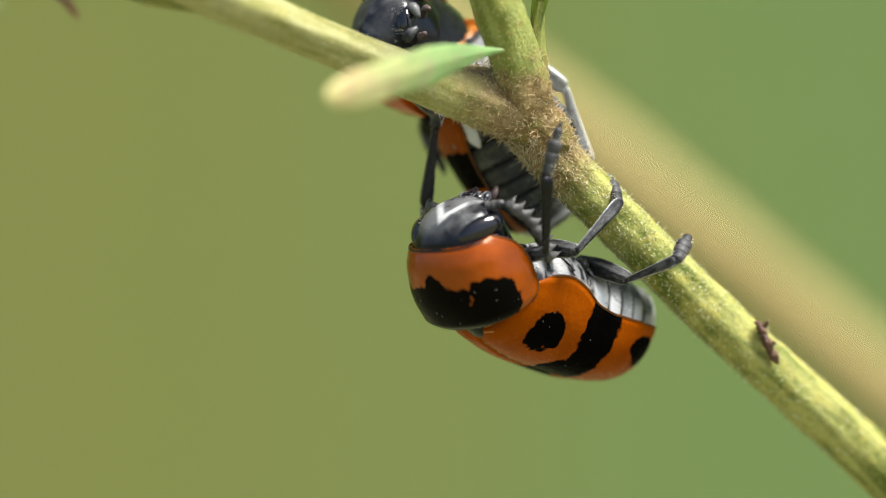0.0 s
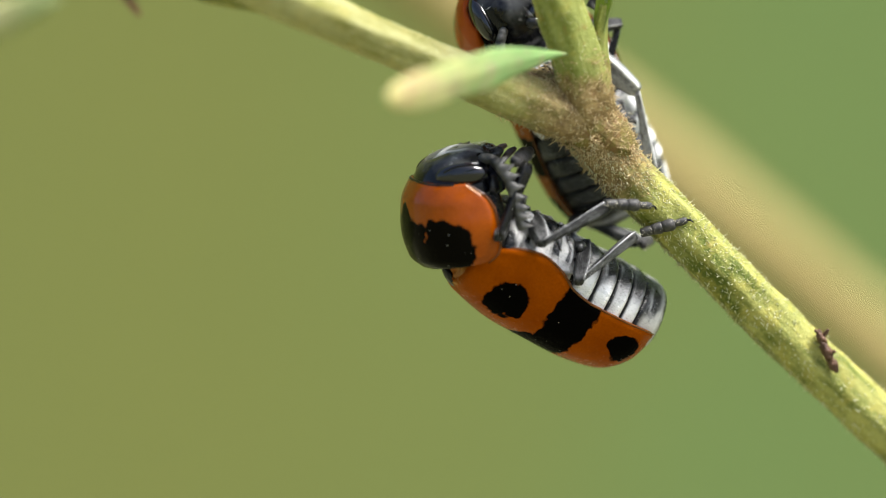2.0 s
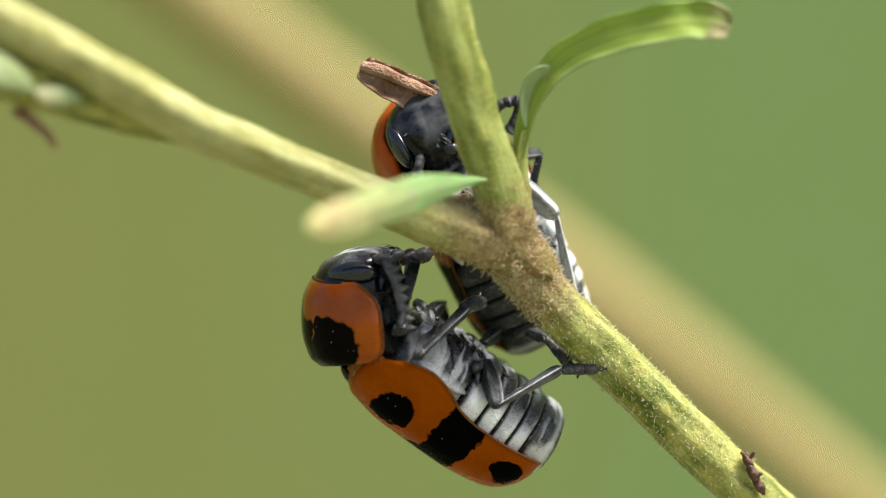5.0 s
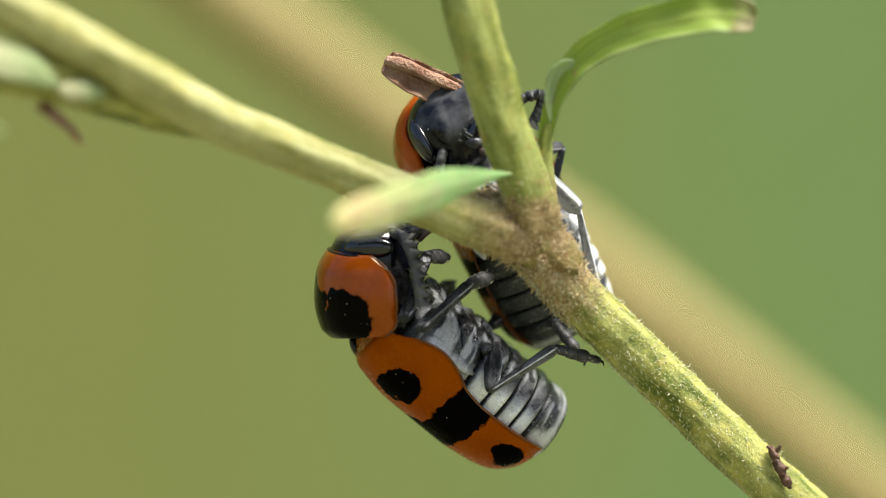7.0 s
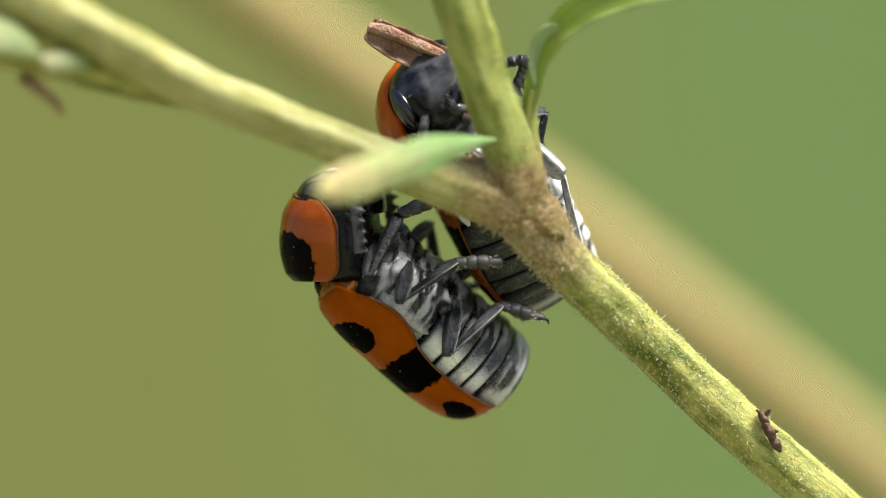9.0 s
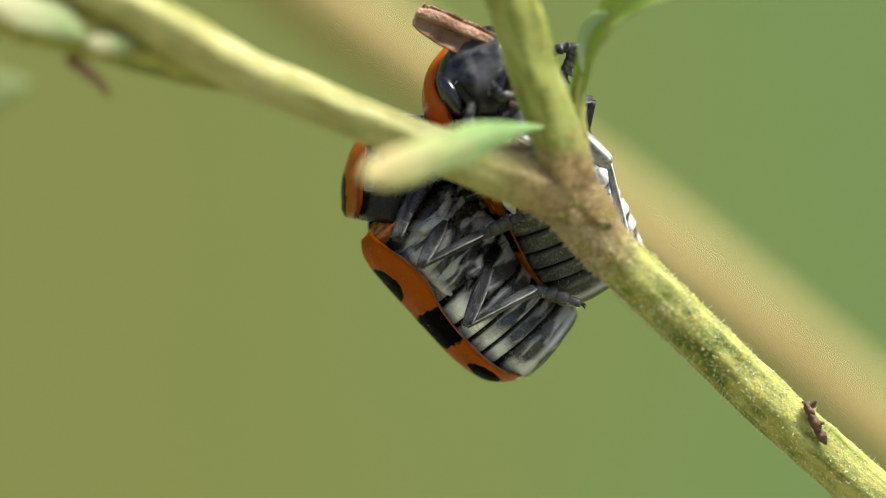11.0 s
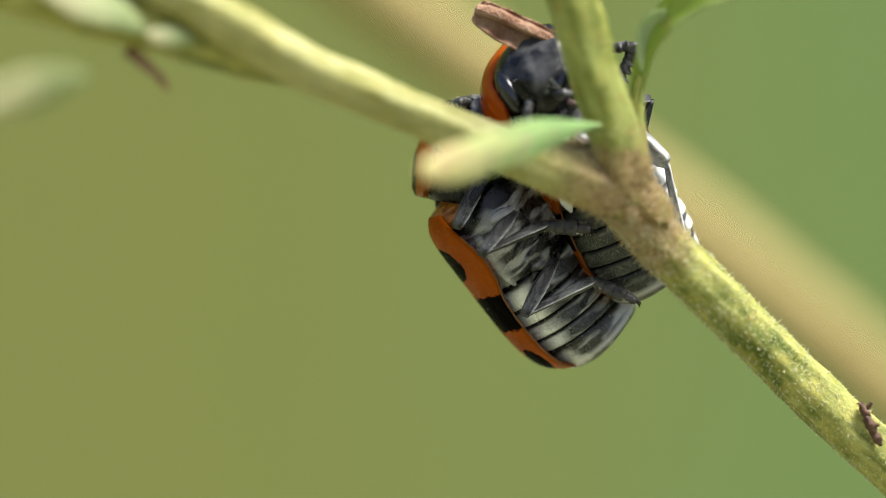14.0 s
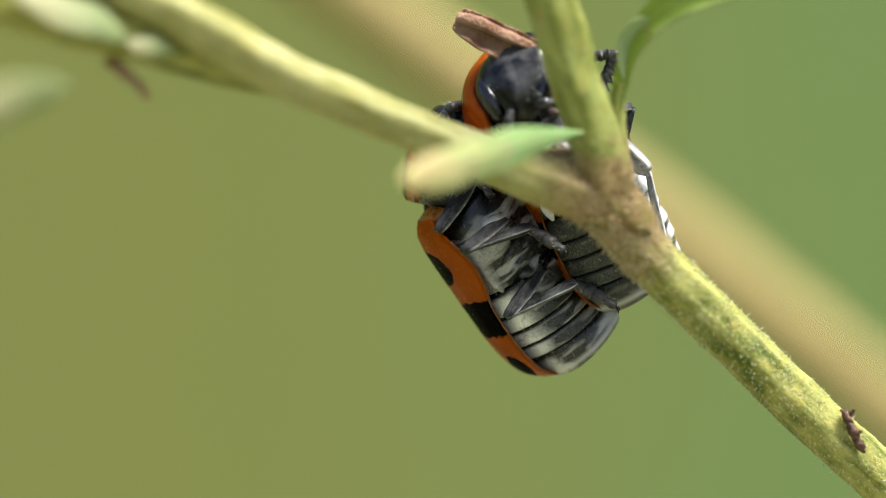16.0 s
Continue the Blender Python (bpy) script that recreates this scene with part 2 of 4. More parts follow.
ORANGE = (0.25, 0.047, 0.0004)
M_ELYTRON = chitin_pattern("orange_black_elytron", [
    ((1.72, 1.5, 1.12), (0.7, 0.9, 0.72)),
    ((-0.27, 1.6, 0.7), (0.7, 3.0, 2.4)), ((0.0, 0.6, 2.0), (0.85, 0.9, 0.6)),
    ((-2.1, 1.5, 0.78), (0.6, 0.7, 0.54))], ORANGE, 0.2, 0.04, 0.42)
M_PRONOTUM = chitin_pattern("orange_black_pronotum", [
    ((1.04, 1.3, 1.35), (0.62, 0.5, 0.6)), ((0.6, 1.5, 1.15), (0.72, 0.8, 0.72)), ((0.25, 0.0, 2.0), (1.45, 1.6, 1.08)), ((1.3, 0.0, 1.9), (0.62, 0.45, 0.6)), ((0.1, 1.2, 1.3), (0.4, 0.75, 0.8))],
    (0.25, 0.045, 0.0006), 0.1, 0.32, 0.2, (1.0, 0.86, 0.68))
M_PRONOTUM_PLAIN = chitin_pattern("orange_pronotum_small_blot", [((0.3, 0.0, 2.0), (0.9, 0.8, 0.5))], (0.34, 0.05, 0.0005), 0.12, 0.2, 0.12, (1.0, 0.8, 0.6))
M_RIM = mat_plain("brown_orange_edge", (0.07, 0.02, 0.003), (0.2, 0.06, 0.008), 0.2, 3.0)
M_HINGE = mat_plain("brown_orange_skin", (0.26, 0.07, 0.006), (0.5, 0.2, 0.03), 0.15, 3.0, 0.5, 0.06)
M_HEAD = mat_head("glossy_blue_black", 0.36, 0.6, 0.9)
# soft grey here is painted sheen as well as down
M_HEAD_GREY = mat_head("grey_downed_black", 0.36, 0.75, 0.55, 0.25)
M_PALP = mat_plain("dusky_brown", (0.05, 0.03, 0.025), (0.14, 0.1, 0.09), 0.4, 4.0)
M_EYE = Mat("eye_black", 0.08, spec=0.6).set(Base_Color=(0.004, 0.004, 0.006))
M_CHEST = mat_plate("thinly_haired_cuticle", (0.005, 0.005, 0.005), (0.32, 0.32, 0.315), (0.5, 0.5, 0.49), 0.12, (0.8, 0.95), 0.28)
M_LEG = mat_silver("silver_haired_leg", 0.62, 1.18, 0.04, 0.6)
M_SHIN = mat_silver("silver_haired_shin", 0.53, 1.04, 0.06, 0.7)
# lit copy of the leg material, sunlight put into its colour
M_LIT_LEG = mat_silver("white_haired_leg", 0.3, 0.85, 0.06, 0.75)
M_FEELER = mat_plain("grey_haired_feeler", (0.008, 0.008, 0.008), (0.14, 0.135, 0.125), 0.45, 3.0)
M_FOOT = mat_plain("dusty_black_foot", (0.008, 0.008, 0.009), (0.09, 0.085, 0.08), 0.5, 3.0)
M_FRINGE = mat_plain("cream_foot_hair", (0.42, 0.38, 0.28), (0.62, 0.58, 0.48), 0.5, 2.0)
M_DARK = mat_black("dull_black", (0.004, 0.004, 0.004), 0.26, 0.06, 8.0, 0.25)
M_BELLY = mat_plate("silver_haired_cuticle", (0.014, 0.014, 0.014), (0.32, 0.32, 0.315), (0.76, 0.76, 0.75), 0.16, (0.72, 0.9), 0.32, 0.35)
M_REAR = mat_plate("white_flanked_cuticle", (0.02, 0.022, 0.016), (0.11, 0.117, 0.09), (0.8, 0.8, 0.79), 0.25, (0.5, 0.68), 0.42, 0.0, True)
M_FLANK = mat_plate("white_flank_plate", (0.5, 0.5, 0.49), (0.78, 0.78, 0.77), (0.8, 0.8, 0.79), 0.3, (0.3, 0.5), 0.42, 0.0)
M_SILVER = mat_plain("silver_hair", (0.3, 0.3, 0.295), (0.6, 0.6, 0.58), 0.35, 3.0)
M_FUZZ = mat_plain("pale_plant_hair", (0.5, 0.5, 0.27), (0.74, 0.72, 0.48), 0.5, 2.0)
M_WOOL = mat_plain("tan_plant_wool", (0.46, 0.33, 0.14), (0.72, 0.58, 0.36), 0.6, 2.0)
M_STEM = mat_stem("ribbed_green_stem", (0.4, 0.39, 0.11), (0.085, 0.11, 0.009), (0.2, 0.13, 0.04), 0.64, 2.6)
M_BRANCH = mat_stem("yellow_green_branch", (0.4, 0.385, 0.165), (0.21, 0.205, 0.045), (0.24, 0.16, 0.06), 0.68, 3.6)
M_NODE = mat_stem("brown_woolly_node", (0.26, 0.21, 0.06), (0.1, 0.09, 0.015), (0.19, 0.09, 0.037), 0.44)
M_STALK = mat_stem("green_side_stalk", (0.33, 0.36, 0.1), (0.15, 0.175, 0.025), (0.36, 0.18, 0.05), 0.56, 1.9)
M_LEAF = mat_leaf("green_leaf", (0.26, 0.37, 0.05), (0.37, 0.46, 0.09), (0.3, 0.24, 0.13), 0.86, 1.05, under=(0.34, 0.42, 0.14))
M_PALE = mat_leaf("yellowing_leaf", (0.26, 0.46, 0.16), (0.38, 0.52, 0.22), (0.68, 0.61, 0.28), 0.55, 0.9, spots=(0.55, 0.34, 0.26), spot_at=0.54)
M_DULL = mat_leaf("dull_pale_leaf", (0.27, 0.34, 0.14), (0.37, 0.42, 0.2), (0.52, 0.5, 0.28), 0.35, 0.9)
M_PALE_GREEN = mat_leaf("pale_green_lobe", (0.34, 0.45, 0.2), (0.44, 0.54, 0.27), (0.4, 0.5, 0.24), 0.6, 1.0)
M_DRY = mat_plain("dry_brown_leaf", (0.22, 0.1, 0.05), (0.42, 0.26, 0.16), 0.6, 1.6, 0.8, 0.12)
M_STRAW = mat_plain("straw", (0.28, 0.212, 0.066), (0.32, 0.255, 0.086), 0.6, 0.6)
M_SOIL = mat_plain("meadow_soil", (0.15, 0.155, 0.075), (0.21, 0.21, 0.12), 0.9, 0.02)


# ---------------------------------------------------------------- mesh tools
def part(name, bm, mat, parent, label="", at=None, kind=""):
    """Links a bmesh (in millimetres) as one mesh object under a thing or part."""
    bmesh.ops.scale(bm, vec=(MM, MM, MM), verts=bm.verts)
    for f in bm.faces:
        f.smooth = True
    me = bpy.data.meshes.new(name)
    bm.to_mesh(me)
    bm.free()
    me.materials.append(mat)
    ob = new(name, me)
    ob.parent = parent
    if at is not None:
        ob.matrix_basis = at
    return tagged(ob, label, kind=kind)


def clone(ob, m):
    """Another part on the same mesh."""
    o = new(ob.name.split(".")[0], ob.data)
    o.parent, o.matrix_basis = ob.parent, m
    if "label" in ob:
        o["label"] = ob["label"]
    return o


def curve(keys, t):
    """A smooth value through (position, value) keys, without overshoot."""
    if t <= keys[0][0]:
        return keys[0][1]
    if t >= keys[-1][0]:
        return keys[-1][1]
    k = max(i for i in range(len(keys) - 1) if keys[i][0] <= t)

    def slope(i):
        return (keys[i + 1][1] - keys[i][1]) / (keys[i + 1][0] - keys[i][0])

    def tangent(i):
        if i == 0:
            return slope(0)
        if i == len(keys) - 1:
            return slope(i - 1)
        a, b = slope(i - 1), slope(i)
        return 0.0 if a * b <= 0 else 2 * a * b / (a + b)

    h = keys[k + 1][0] - keys[k][0]
    u = (t - keys[k][0]) / h
    return ((2 * u ** 3 - 3 * u * u + 1) * keys[k][1] + (u ** 3 - 2 * u * u + u) * h * tangent(k)
            + (3 * u * u - 2 * u ** 3) * keys[k + 1][1] + (u ** 3 - u * u) * h * tangent(k + 1))


def spline(points, n):
    """n + 1 places along a smooth line through the points."""
    p = [Vector(q) for q in points]
    p = [p[0] * 2 - p[1]] + p + [p[-1] * 2 - p[-2]]
    out, segs = [], len(p) - 3
    for i in range(n + 1):
        s = min(i / n * segs, segs - 1e-6)
        k, t = int(s), s - int(s)
        a, b, c, d = p[k:k + 4]
        out.append(0.5 * (2 * b + (c - a) * t + (2 * a - 5 * b + 4 * c - d) * t * t + (3 * b - a - 3 * c + d) * t ** 3))
    return out


def skin(bm, rings, closed=True, caps=True, uvs=None):
    """Faces between rings of places."""
    vs = [[bm.verts.new(p) for p in r] for r in rings]
    lay = bm.loops.layers.uv.verify()
    n = len(rings[0])
    for i in range(len(vs) - 1):
        for j in range(n if closed else n - 1):
            k = (j + 1) % n
            f = bm.faces.new((vs[i][j], vs[i][k], vs[i + 1][k], vs[i + 1][j]))
            if uvs:
                for lp, (a, b) in zip(f.loops, ((i, j), (i, j + 1), (i + 1, j + 1), (i + 1, j))):
                    lp[lay].uv = (uvs[a], b / n)
    if caps and closed:
        bm.faces.new(vs[0][::-1])
        bm.faces.new(vs[-1])
    return vs


def frames(pts):
    """Tangent and two normals along a line, without twist."""
    out, nrm = [], None
    for i, p in enumerate(pts):
        t = (pts[min(i + 1, len(pts) - 1)] - pts[max(i - 1, 0)]).normalized()
        if nrm is None:
            nrm = t.orthogonal().normalized()
        nrm = (nrm - t * nrm.dot(t)).normalized()
        out.append((t, nrm, t.cross(nrm)))
    return out


def tube(points, radii, n=40, seg=20, ribs=0, depth=0.0, rough=0.0, seed=0):
    """A tapered, ribbed, slightly uneven stalk. radii: (share of length, radius) keys. Returns the bmesh and its surface."""
    bm = bmesh.new()
    pts = spline(points, n)
    rings, u, uv, surf = [], 0.0, [], []
    for i, (p, (t, a, b)) in enumerate(zip(pts, frames(pts))):
        r0 = curve(radii, i / n)
        u += (p - pts[i - 1]).length if i else 0.0
        uv.append(u)
        ring = []
        for j in range(seg):
            w = 2 * math.pi * j / seg
            d = a * math.cos(w) + b * math.sin(w)
            r = r0 * (1 + depth * math.cos(ribs * w)) * (1 + rough * noise.noise(p * 0.9 + d * 1.3 + Vector((seed, 0, 0))) + rough * 0.5 * noise.noise(p * 2.7 + d * 3))
            ring.append(p + d * r)
            surf.append((p + d * r, d, t))
        rings.append(ring)
    skin(bm, rings, True, True, uv)
    return bm, surf


def fur(surf, count, length, width, rnd, lean=0.3, curl=0.6, where=None):
    """Many fine hairs, each a bent, tapering sliver with three sides."""
    bm = bmesh.new()
    for _ in range(count):
        p, d, t = rnd.choice(surf)
        if where and not where(p, rnd):
            continue
        p = p + t * rnd.uniform(-0.2, 0.2) + d.cross(t) * rnd.uniform(-0.08, 0.08) - d * 0.03
        side = Vector((rnd.gauss(0, 1), rnd.gauss(0, 1), rnd.gauss(0, 1)))
        way = (d + side * curl * 0.6 + t * lean).normalized()
        ln = length * rnd.uniform(0.5, 1.4)
        mid = p + way * ln * 0.55
        end = mid + (way + side * curl * 0.7).normalized() * ln * 0.5
        a = way.orthogonal().normalized() * width
        b = way.cross(a)
        v0 = [bm.verts.new(p + a * math.cos(w) + b * math.sin(w)) for w in (0, 2.1, 4.2)]
        v1 = [bm.verts.new(mid + (a * math.cos(w) + b * math.sin(w)) * 0.8) for w in (0, 2.1, 4.2)]
        e = bm.verts.new(end)
        for j in range(3):
            k = (j + 1) % 3
            bm.faces.new((v0[j], v0[k], v1[k], v1[j]))
            bm.faces.new((v1[j], v1[k], e))
    return bm


def blade(points, widths, across, cup=0.2, thick=0.12, n=28, m=10, wave=0.0):
    """A leaf: mid-line, half-widths by share of length, the way across it, a cupped cross-section and real thickness."""
    bm = bmesh.new()
    pts = spline(points, n)
    top, bot = [], []
    for i, (p, (t, _, _)) in enumerate(zip(pts, frames(pts))):
        s = (Vector(across) - t * Vector(across).dot(t)).normalized()
        nn = t.cross(s)
        w = max(0.02, curve(widths, i / n))
        a, b = [], []
        for j in range(m + 1):
            q = 2 * j / m - 1
            lift = cup * w * q * q + wave * math.sin(i * 0.9 + q * 2.0) * w * abs(q) + 0.05 * w * noise.noise(p * 1.2 + s * q)
            rib = 0.5 * thick * (1.0 - 0.6 * abs(q)) + (0.06 if j == m // 2 else 0.0) * w
            edge = 1 + 0.05 * noise.noise(p * 2.2 + Vector((q, 0, 0)))
            o = p + s * w * q * edge + nn * lift
            a.append(o + nn * rib), b.append(o - nn * rib)
        top.append(a), bot.append(b)
    rings = [a + b[::-1] for a, b in zip(top, bot)]
    skin(bm, rings, True, True, [i / n for i in range(n + 1)])
    return bm


def lump(center, size, turn=None, n=14, m=20, rough=0.1, freq=2.0, seed=0):
    """An uneven rounded body."""
    bm = bmesh.new()
    rings, c = [], Vector(center)
    tm = turn or Matrix.Identity(3)
    for i in range(n + 1):
        th = math.pi * (0.01 + 0.98 * i / n)
        ring = []
        for j in range(m):
            w = 2 * math.pi * j / m
            d = Vector((math.cos(th), math.sin(th) * math.cos(w), math.sin(th) * math.sin(w)))
            k = 1 + rough * noise.noise(d * freq + Vector((seed, 3, 1))) + rough * 0.5 * noise.noise(d * freq * 3)
            ring.append(c + tm @ Vector((d.x * size[0] * k, d.y * size[1] * k, d.z * size[2] * k)))
        rings.append(ring)
    skin(bm, rings, True, True, [i / n for i in range(n + 1)])
    return bm


def thing(name, label, category, at=None, kind="", group=""):
    e = new(name)
    e.empty_display_size = 0.002
    if at is not None:
        e.matrix_basis = at
    return tagged(e, label, category, group, kind)


def mm(x, y, z):
    return Vector((x * MM, y * MM, z * MM))


# ---------------------------------------------------------------- ground and distance
def flat(name, w, d, mat, at, label, category):
    bm = bmesh.new()
    n = 12
    vs = [[bm.verts.new(((i / n - 0.5) * w, (j / n - 0.5) * d, 0)) for j in range(n + 1)] for i in range(n + 1)]
    for i in range(n):
        for j in range(n):
            bm.faces.new((vs[i][j], vs[i + 1][j], vs[i + 1][j + 1], vs[i][j + 1]))
    ob = part(name, bm, mat, None, label, at, "structure")
    return tagged(ob, category=category)


flat("ground", 400000, 400000, M_SOIL, Matrix.Translation((0, 0, -0.45)), "green and brown meadow ground under the plant", "ground")
flat("backdrop", 5000, 2400, mat_backdrop(), Matrix.Translation((0, 1.1, 0.3)) @ pose(0, 0, 0, 90, 0, 0), "olive and green meadow far out of focus", "meadow")

# ---------------------------------------------------------------- the plant
plant = thing("plant", "hairy ribbed green plant stem with side branch and leaves", "plant")
rnd = random.Random(5)


def build_plant():
    bm, surf = tube([(2.78, -1.1, -0.02), (3.77, -0.75, -1.2), (5.3, -0.1, -2.7), (6.87, 0.55, -4.2), (9.12, 1.3, -6.33), (13.09, 2.4, -9.89), (17.42, 3.8, -13.9)],
                    [(0, 0.82), (0.2, 0.76), (0.6, 0.75), (1, 0.85)], 150, 36, 7, 0.045, 0.07)
    part("stem", bm, M_STEM, plant, "ribbed yellow-green stem with short pale hairs")
    end = Vector((17.42, 3.8, -13.9))
    low, _ = tube([end + Vector((-1.2, -0.08, 1.1)), end, end + Vector((14, 1, -16)), end + Vector((60, 5, -120)), Vector((end.x + 90, 12, -455))],
                  [(0, 0.9), (1, 1.4)], 60, 24, 7, 0.045, 0.07, 2)
    part("lower_stem", low, M_STEM, plant, "foot of the stem in the meadow")
    part("stem_wool", fur(surf[:36 * 34], 1200, 0.2, 0.016, rnd, 0.9, 2.6), M_WOOL, plant, "curly tan wool", kind="stuff")
    part("stem_hair", fur(surf[:36 * 125], 5000, 0.15, 0.015, rnd, 1.8, 2.4), M_FUZZ, plant, "short pale hairs", kind="stuff")
    bm, surf = tube([(3.37, -0.9, -0.35), (2.43, -1.3, 0.27), (1.07, -1.8, 0.75), (-1.43, -2.6, 1.67), (-3.71, -3.8, 2.58), (-6.23, -5.4, 3.6), (-7.78, -6.4, 4.45), (-9.3, -7.3, 5.28), (-10.84, -8, 6.1), (-13.22, -9.6, 7.35), (-16.19, -11, 8.55)],
                    [(0, 0.75), (0.1, 0.8), (0.22, 0.72), (0.35, 0.62), (0.55, 0.68), (1, 0.66)], 90, 30, 6, 0.05, 0.07, 3)
    part("branch", bm, M_BRANCH, plant, "pale yellow-green side branch")
    part("branch_wool", fur(surf[:30 * 22], 1200, 0.2, 0.016, rnd, 0.9, 2.6), M_WOOL, plant, "curly tan wool", kind="stuff")
    part("branch_hair", fur(surf[:1500], 1500, 0.09, 0.012, rnd, 0.2, 1.5), M_FUZZ, plant, "short pale hairs", kind="stuff")
    part("node", lump((2.34, -1.2, 0.38), (2.1, 0.86, 0.88), Matrix.Rotation(radians(33), 3, "Y"), 24, 32, 0.08, 2.5), M_NODE, plant, "swollen brown woolly node")
    wool = []
    for i in range(900):
        d = Vector((rnd.gauss(0, 1), rnd.gauss(0, 1), rnd.gauss(0, 1))).normalized()
        q = Vector((2.34, -1.2, 0.38)) + Matrix.Rotation(radians(33), 3, "Y") @ Vector((d.x * 2.1, d.y * 0.86, d.z * 0.88))
        wool.append((q, d, d.orthogonal().normalized()))
    part("node_wool", fur(wool, 2400, 0.22, 0.016, rnd, 1.0, 2.6), M_WOOL, plant, "curly tan wool", kind="stuff")
    # upright side stalk and the second, thinner shoot beside it
    bm, surf = tube([(2.76, -1.2, 0.27), (2.48, -1.7, 1.68), (1.92, -2.3, 3.3), (1.34, -2.9, 5.08), (0.74, -3.5, 7.2), (0.26, -3.8, 9.8), (-0.40, -4.4, 12.5)],
                    [(0, 0.8), (0.1, 0.84), (0.2, 0.77), (0.3, 0.74), (0.5, 0.74), (1, 0.76)], 60, 28, 5, 0.06, 0.08, 7)
    part("stalk", bm, M_STALK, plant, "upright green side stalk")
    part("stalk_wool", fur(surf[:28 * 14], 800, 0.2, 0.016, rnd, 0.9, 2.6), M_WOOL, plant, "curly tan wool", kind="stuff")
    part("stalk_hair", fur(surf, 1800, 0.09, 0.011, rnd, 0.3, 1.4), M_FUZZ, plant, "short pale hairs", kind="stuff")
    # curved green leaf
    bm, _ = tube([(2.98, -1.2, 0.3), (2.97, -1.5, 1.5), (2.98, -1.7, 2.5), (3.12, -1.92, 3.66)],
                    [(0, 0.5), (0.4, 0.4), (0.7, 0.27), (1, 0.12)], 30, 16, 3, 0.05, 0.06, 2)
    part("petiole", bm, M_STALK, plant)
    bm = blade([(2.97, -1.7, 2.4), (3.12, -1.9, 3.5), (3.5, -2.2, 4.72), (4.3, -2.6, 5.68), (5.55, -3.2, 6.3), (7.1, -3.8, 6.66), (8.24, -4, 6.73), (9.01, -4.2, 6.52)],
               [(0, 0.16), (0.2, 0.3), (0.4, 0.46), (0.62, 0.56), (0.85, 0.6), (0.95, 0.52), (1, 0.3)], (-0.5, 0.35, 0.8), 0.42, 0.13, 48, 14, 0.1)
    part("leaf", bm, M_LEAF, plant, "narrow curved green leaf with brown tip")
    bm = blade([(3.18, -2.0, 3.7), (3.13, -2.1, 4.35), (3.25, -2.2, 4.9), (3.52, -2.35, 5.3), (3.82, -2.5, 5.5)], [(0, 0.06), (0.3, 0.2), (0.6, 0.28), (0.85, 0.22), (1, 0.06)], (-0.6, -0.4, 0.5), 0.3, 0.12, 20, 8, 0.05)
    part("leaf_lobe", bm, M_PALE_GREEN, plant, "small pale lobe at the leaf's foot")
    # yellowing leaf that stands out towards the lens
    bm = blade([(2.5, -1.7, 2.0), (2.16, -2.4, 2.17), (1.57, -3.6, 2.13), (0.58, -5.6, 1.89), (-0.70, -8.4, 1.44), (-1.92, -11, 1.01), (-3.00, -13, 0.75)],
               [(0, 0.03), (0.12, 0.04), (0.22, 0.05), (0.36, 0.17), (0.48, 0.38), (0.62, 0.58), (0.82, 0.58), (0.95, 0.36), (1, 0.1)], (0.25, 0.45, 0.85), 0.15, 0.07, 36, 12, 0.05)
    part("leaf", bm, M_PALE, plant, "small yellowing leaf with pinkish edge")
    # second shoot and pale leaf at the far end of the branch
    bm, _ = tube([(-3.98, -3.9, 2.76), (-5.9, -5.1, 3.48), (-7.82, -5.2, 3.99), (-9.83, -6.5, 4.53), (-11.81, -7.8, 5.00), (-15.06, -10, 5.89)], [(0, 0.3), (0.2, 0.5), (0.4, 0.72), (1, 0.72)], 44, 20, 5, 0.05, 0.1, 9)
    part("shoot", bm, M_STEM, plant, "olive shoot forking from the branch")
    bm = blade([(-10.73, -8.4, 4.60), (-11.39, -9, 5.08), (-12.28, -9.6, 5.34), (-13.62, -10.4, 5.78)], [(0, 0.12), (0.3, 0.5), (0.7, 0.6), (1, 0.2)], (0.1, 0.5, 0.8), 0.2, 0.14)
    part("leaf", bm, M_DULL, plant, "pale green leaf on the forked branch")
    bm = blade([(-9.53, -7.4, 4.39), (-10.05, -7.9, 4.49), (-10.74, -8.3, 4.44)], [(0, 0.15), (0.4, 0.34), (0.8, 0.3), (1, 0.1)], (0.1, 0.5, 0.8), 0.3, 0.25)
    part("bud", bm, M_DULL, plant, "small pale bud on the shoot")
    bm = blade([(-11.95, -13, 3.2), (-12.4, -17.5, 2.85), (-12.9, -20, 2.6), (-13.80, -23, 2.14)], [(0, 0.12), (0.3, 0.48), (0.65, 0.56), (1, 0.2)], (0.3, 0.4, 0.8), 0.15, 0.15)
    part("leaf", bm, M_DULL, plant, "pale leaf hanging near the lens")
    # withered pieces
    bm = blade([(0.95, 0.2, 4.2), (0.3, 0.2, 4.5), (-0.45, 0.35, 4.86), (-1.1, 0.5, 5.2), (-1.58, 0.6, 5.48), (-1.72, 0.6, 5.56)],
               [(0, 0.35), (0.2, 0.52), (0.5, 0.5), (0.75, 0.4), (0.9, 0.34), (0.97, 0.26), (1, 0.12)], (0.25, 0.2, 0.85), -0.5, 0.34, 34, 16, 0.14)
    part("bract", bm, M_DRY, plant, "withered brown leaf stub")
    fold, _ = tube([(0.75, 0.0, 4.62), (0.1, -0.05, 4.9), (-0.6, 0.05, 5.22), (-1.25, 0.2, 5.5), (-1.66, 0.4, 5.6)], [(0, 0.1), (0.3, 0.17), (0.8, 0.16), (1, 0.14)], 30, 12, 3, 0.12, 0.25, 11)
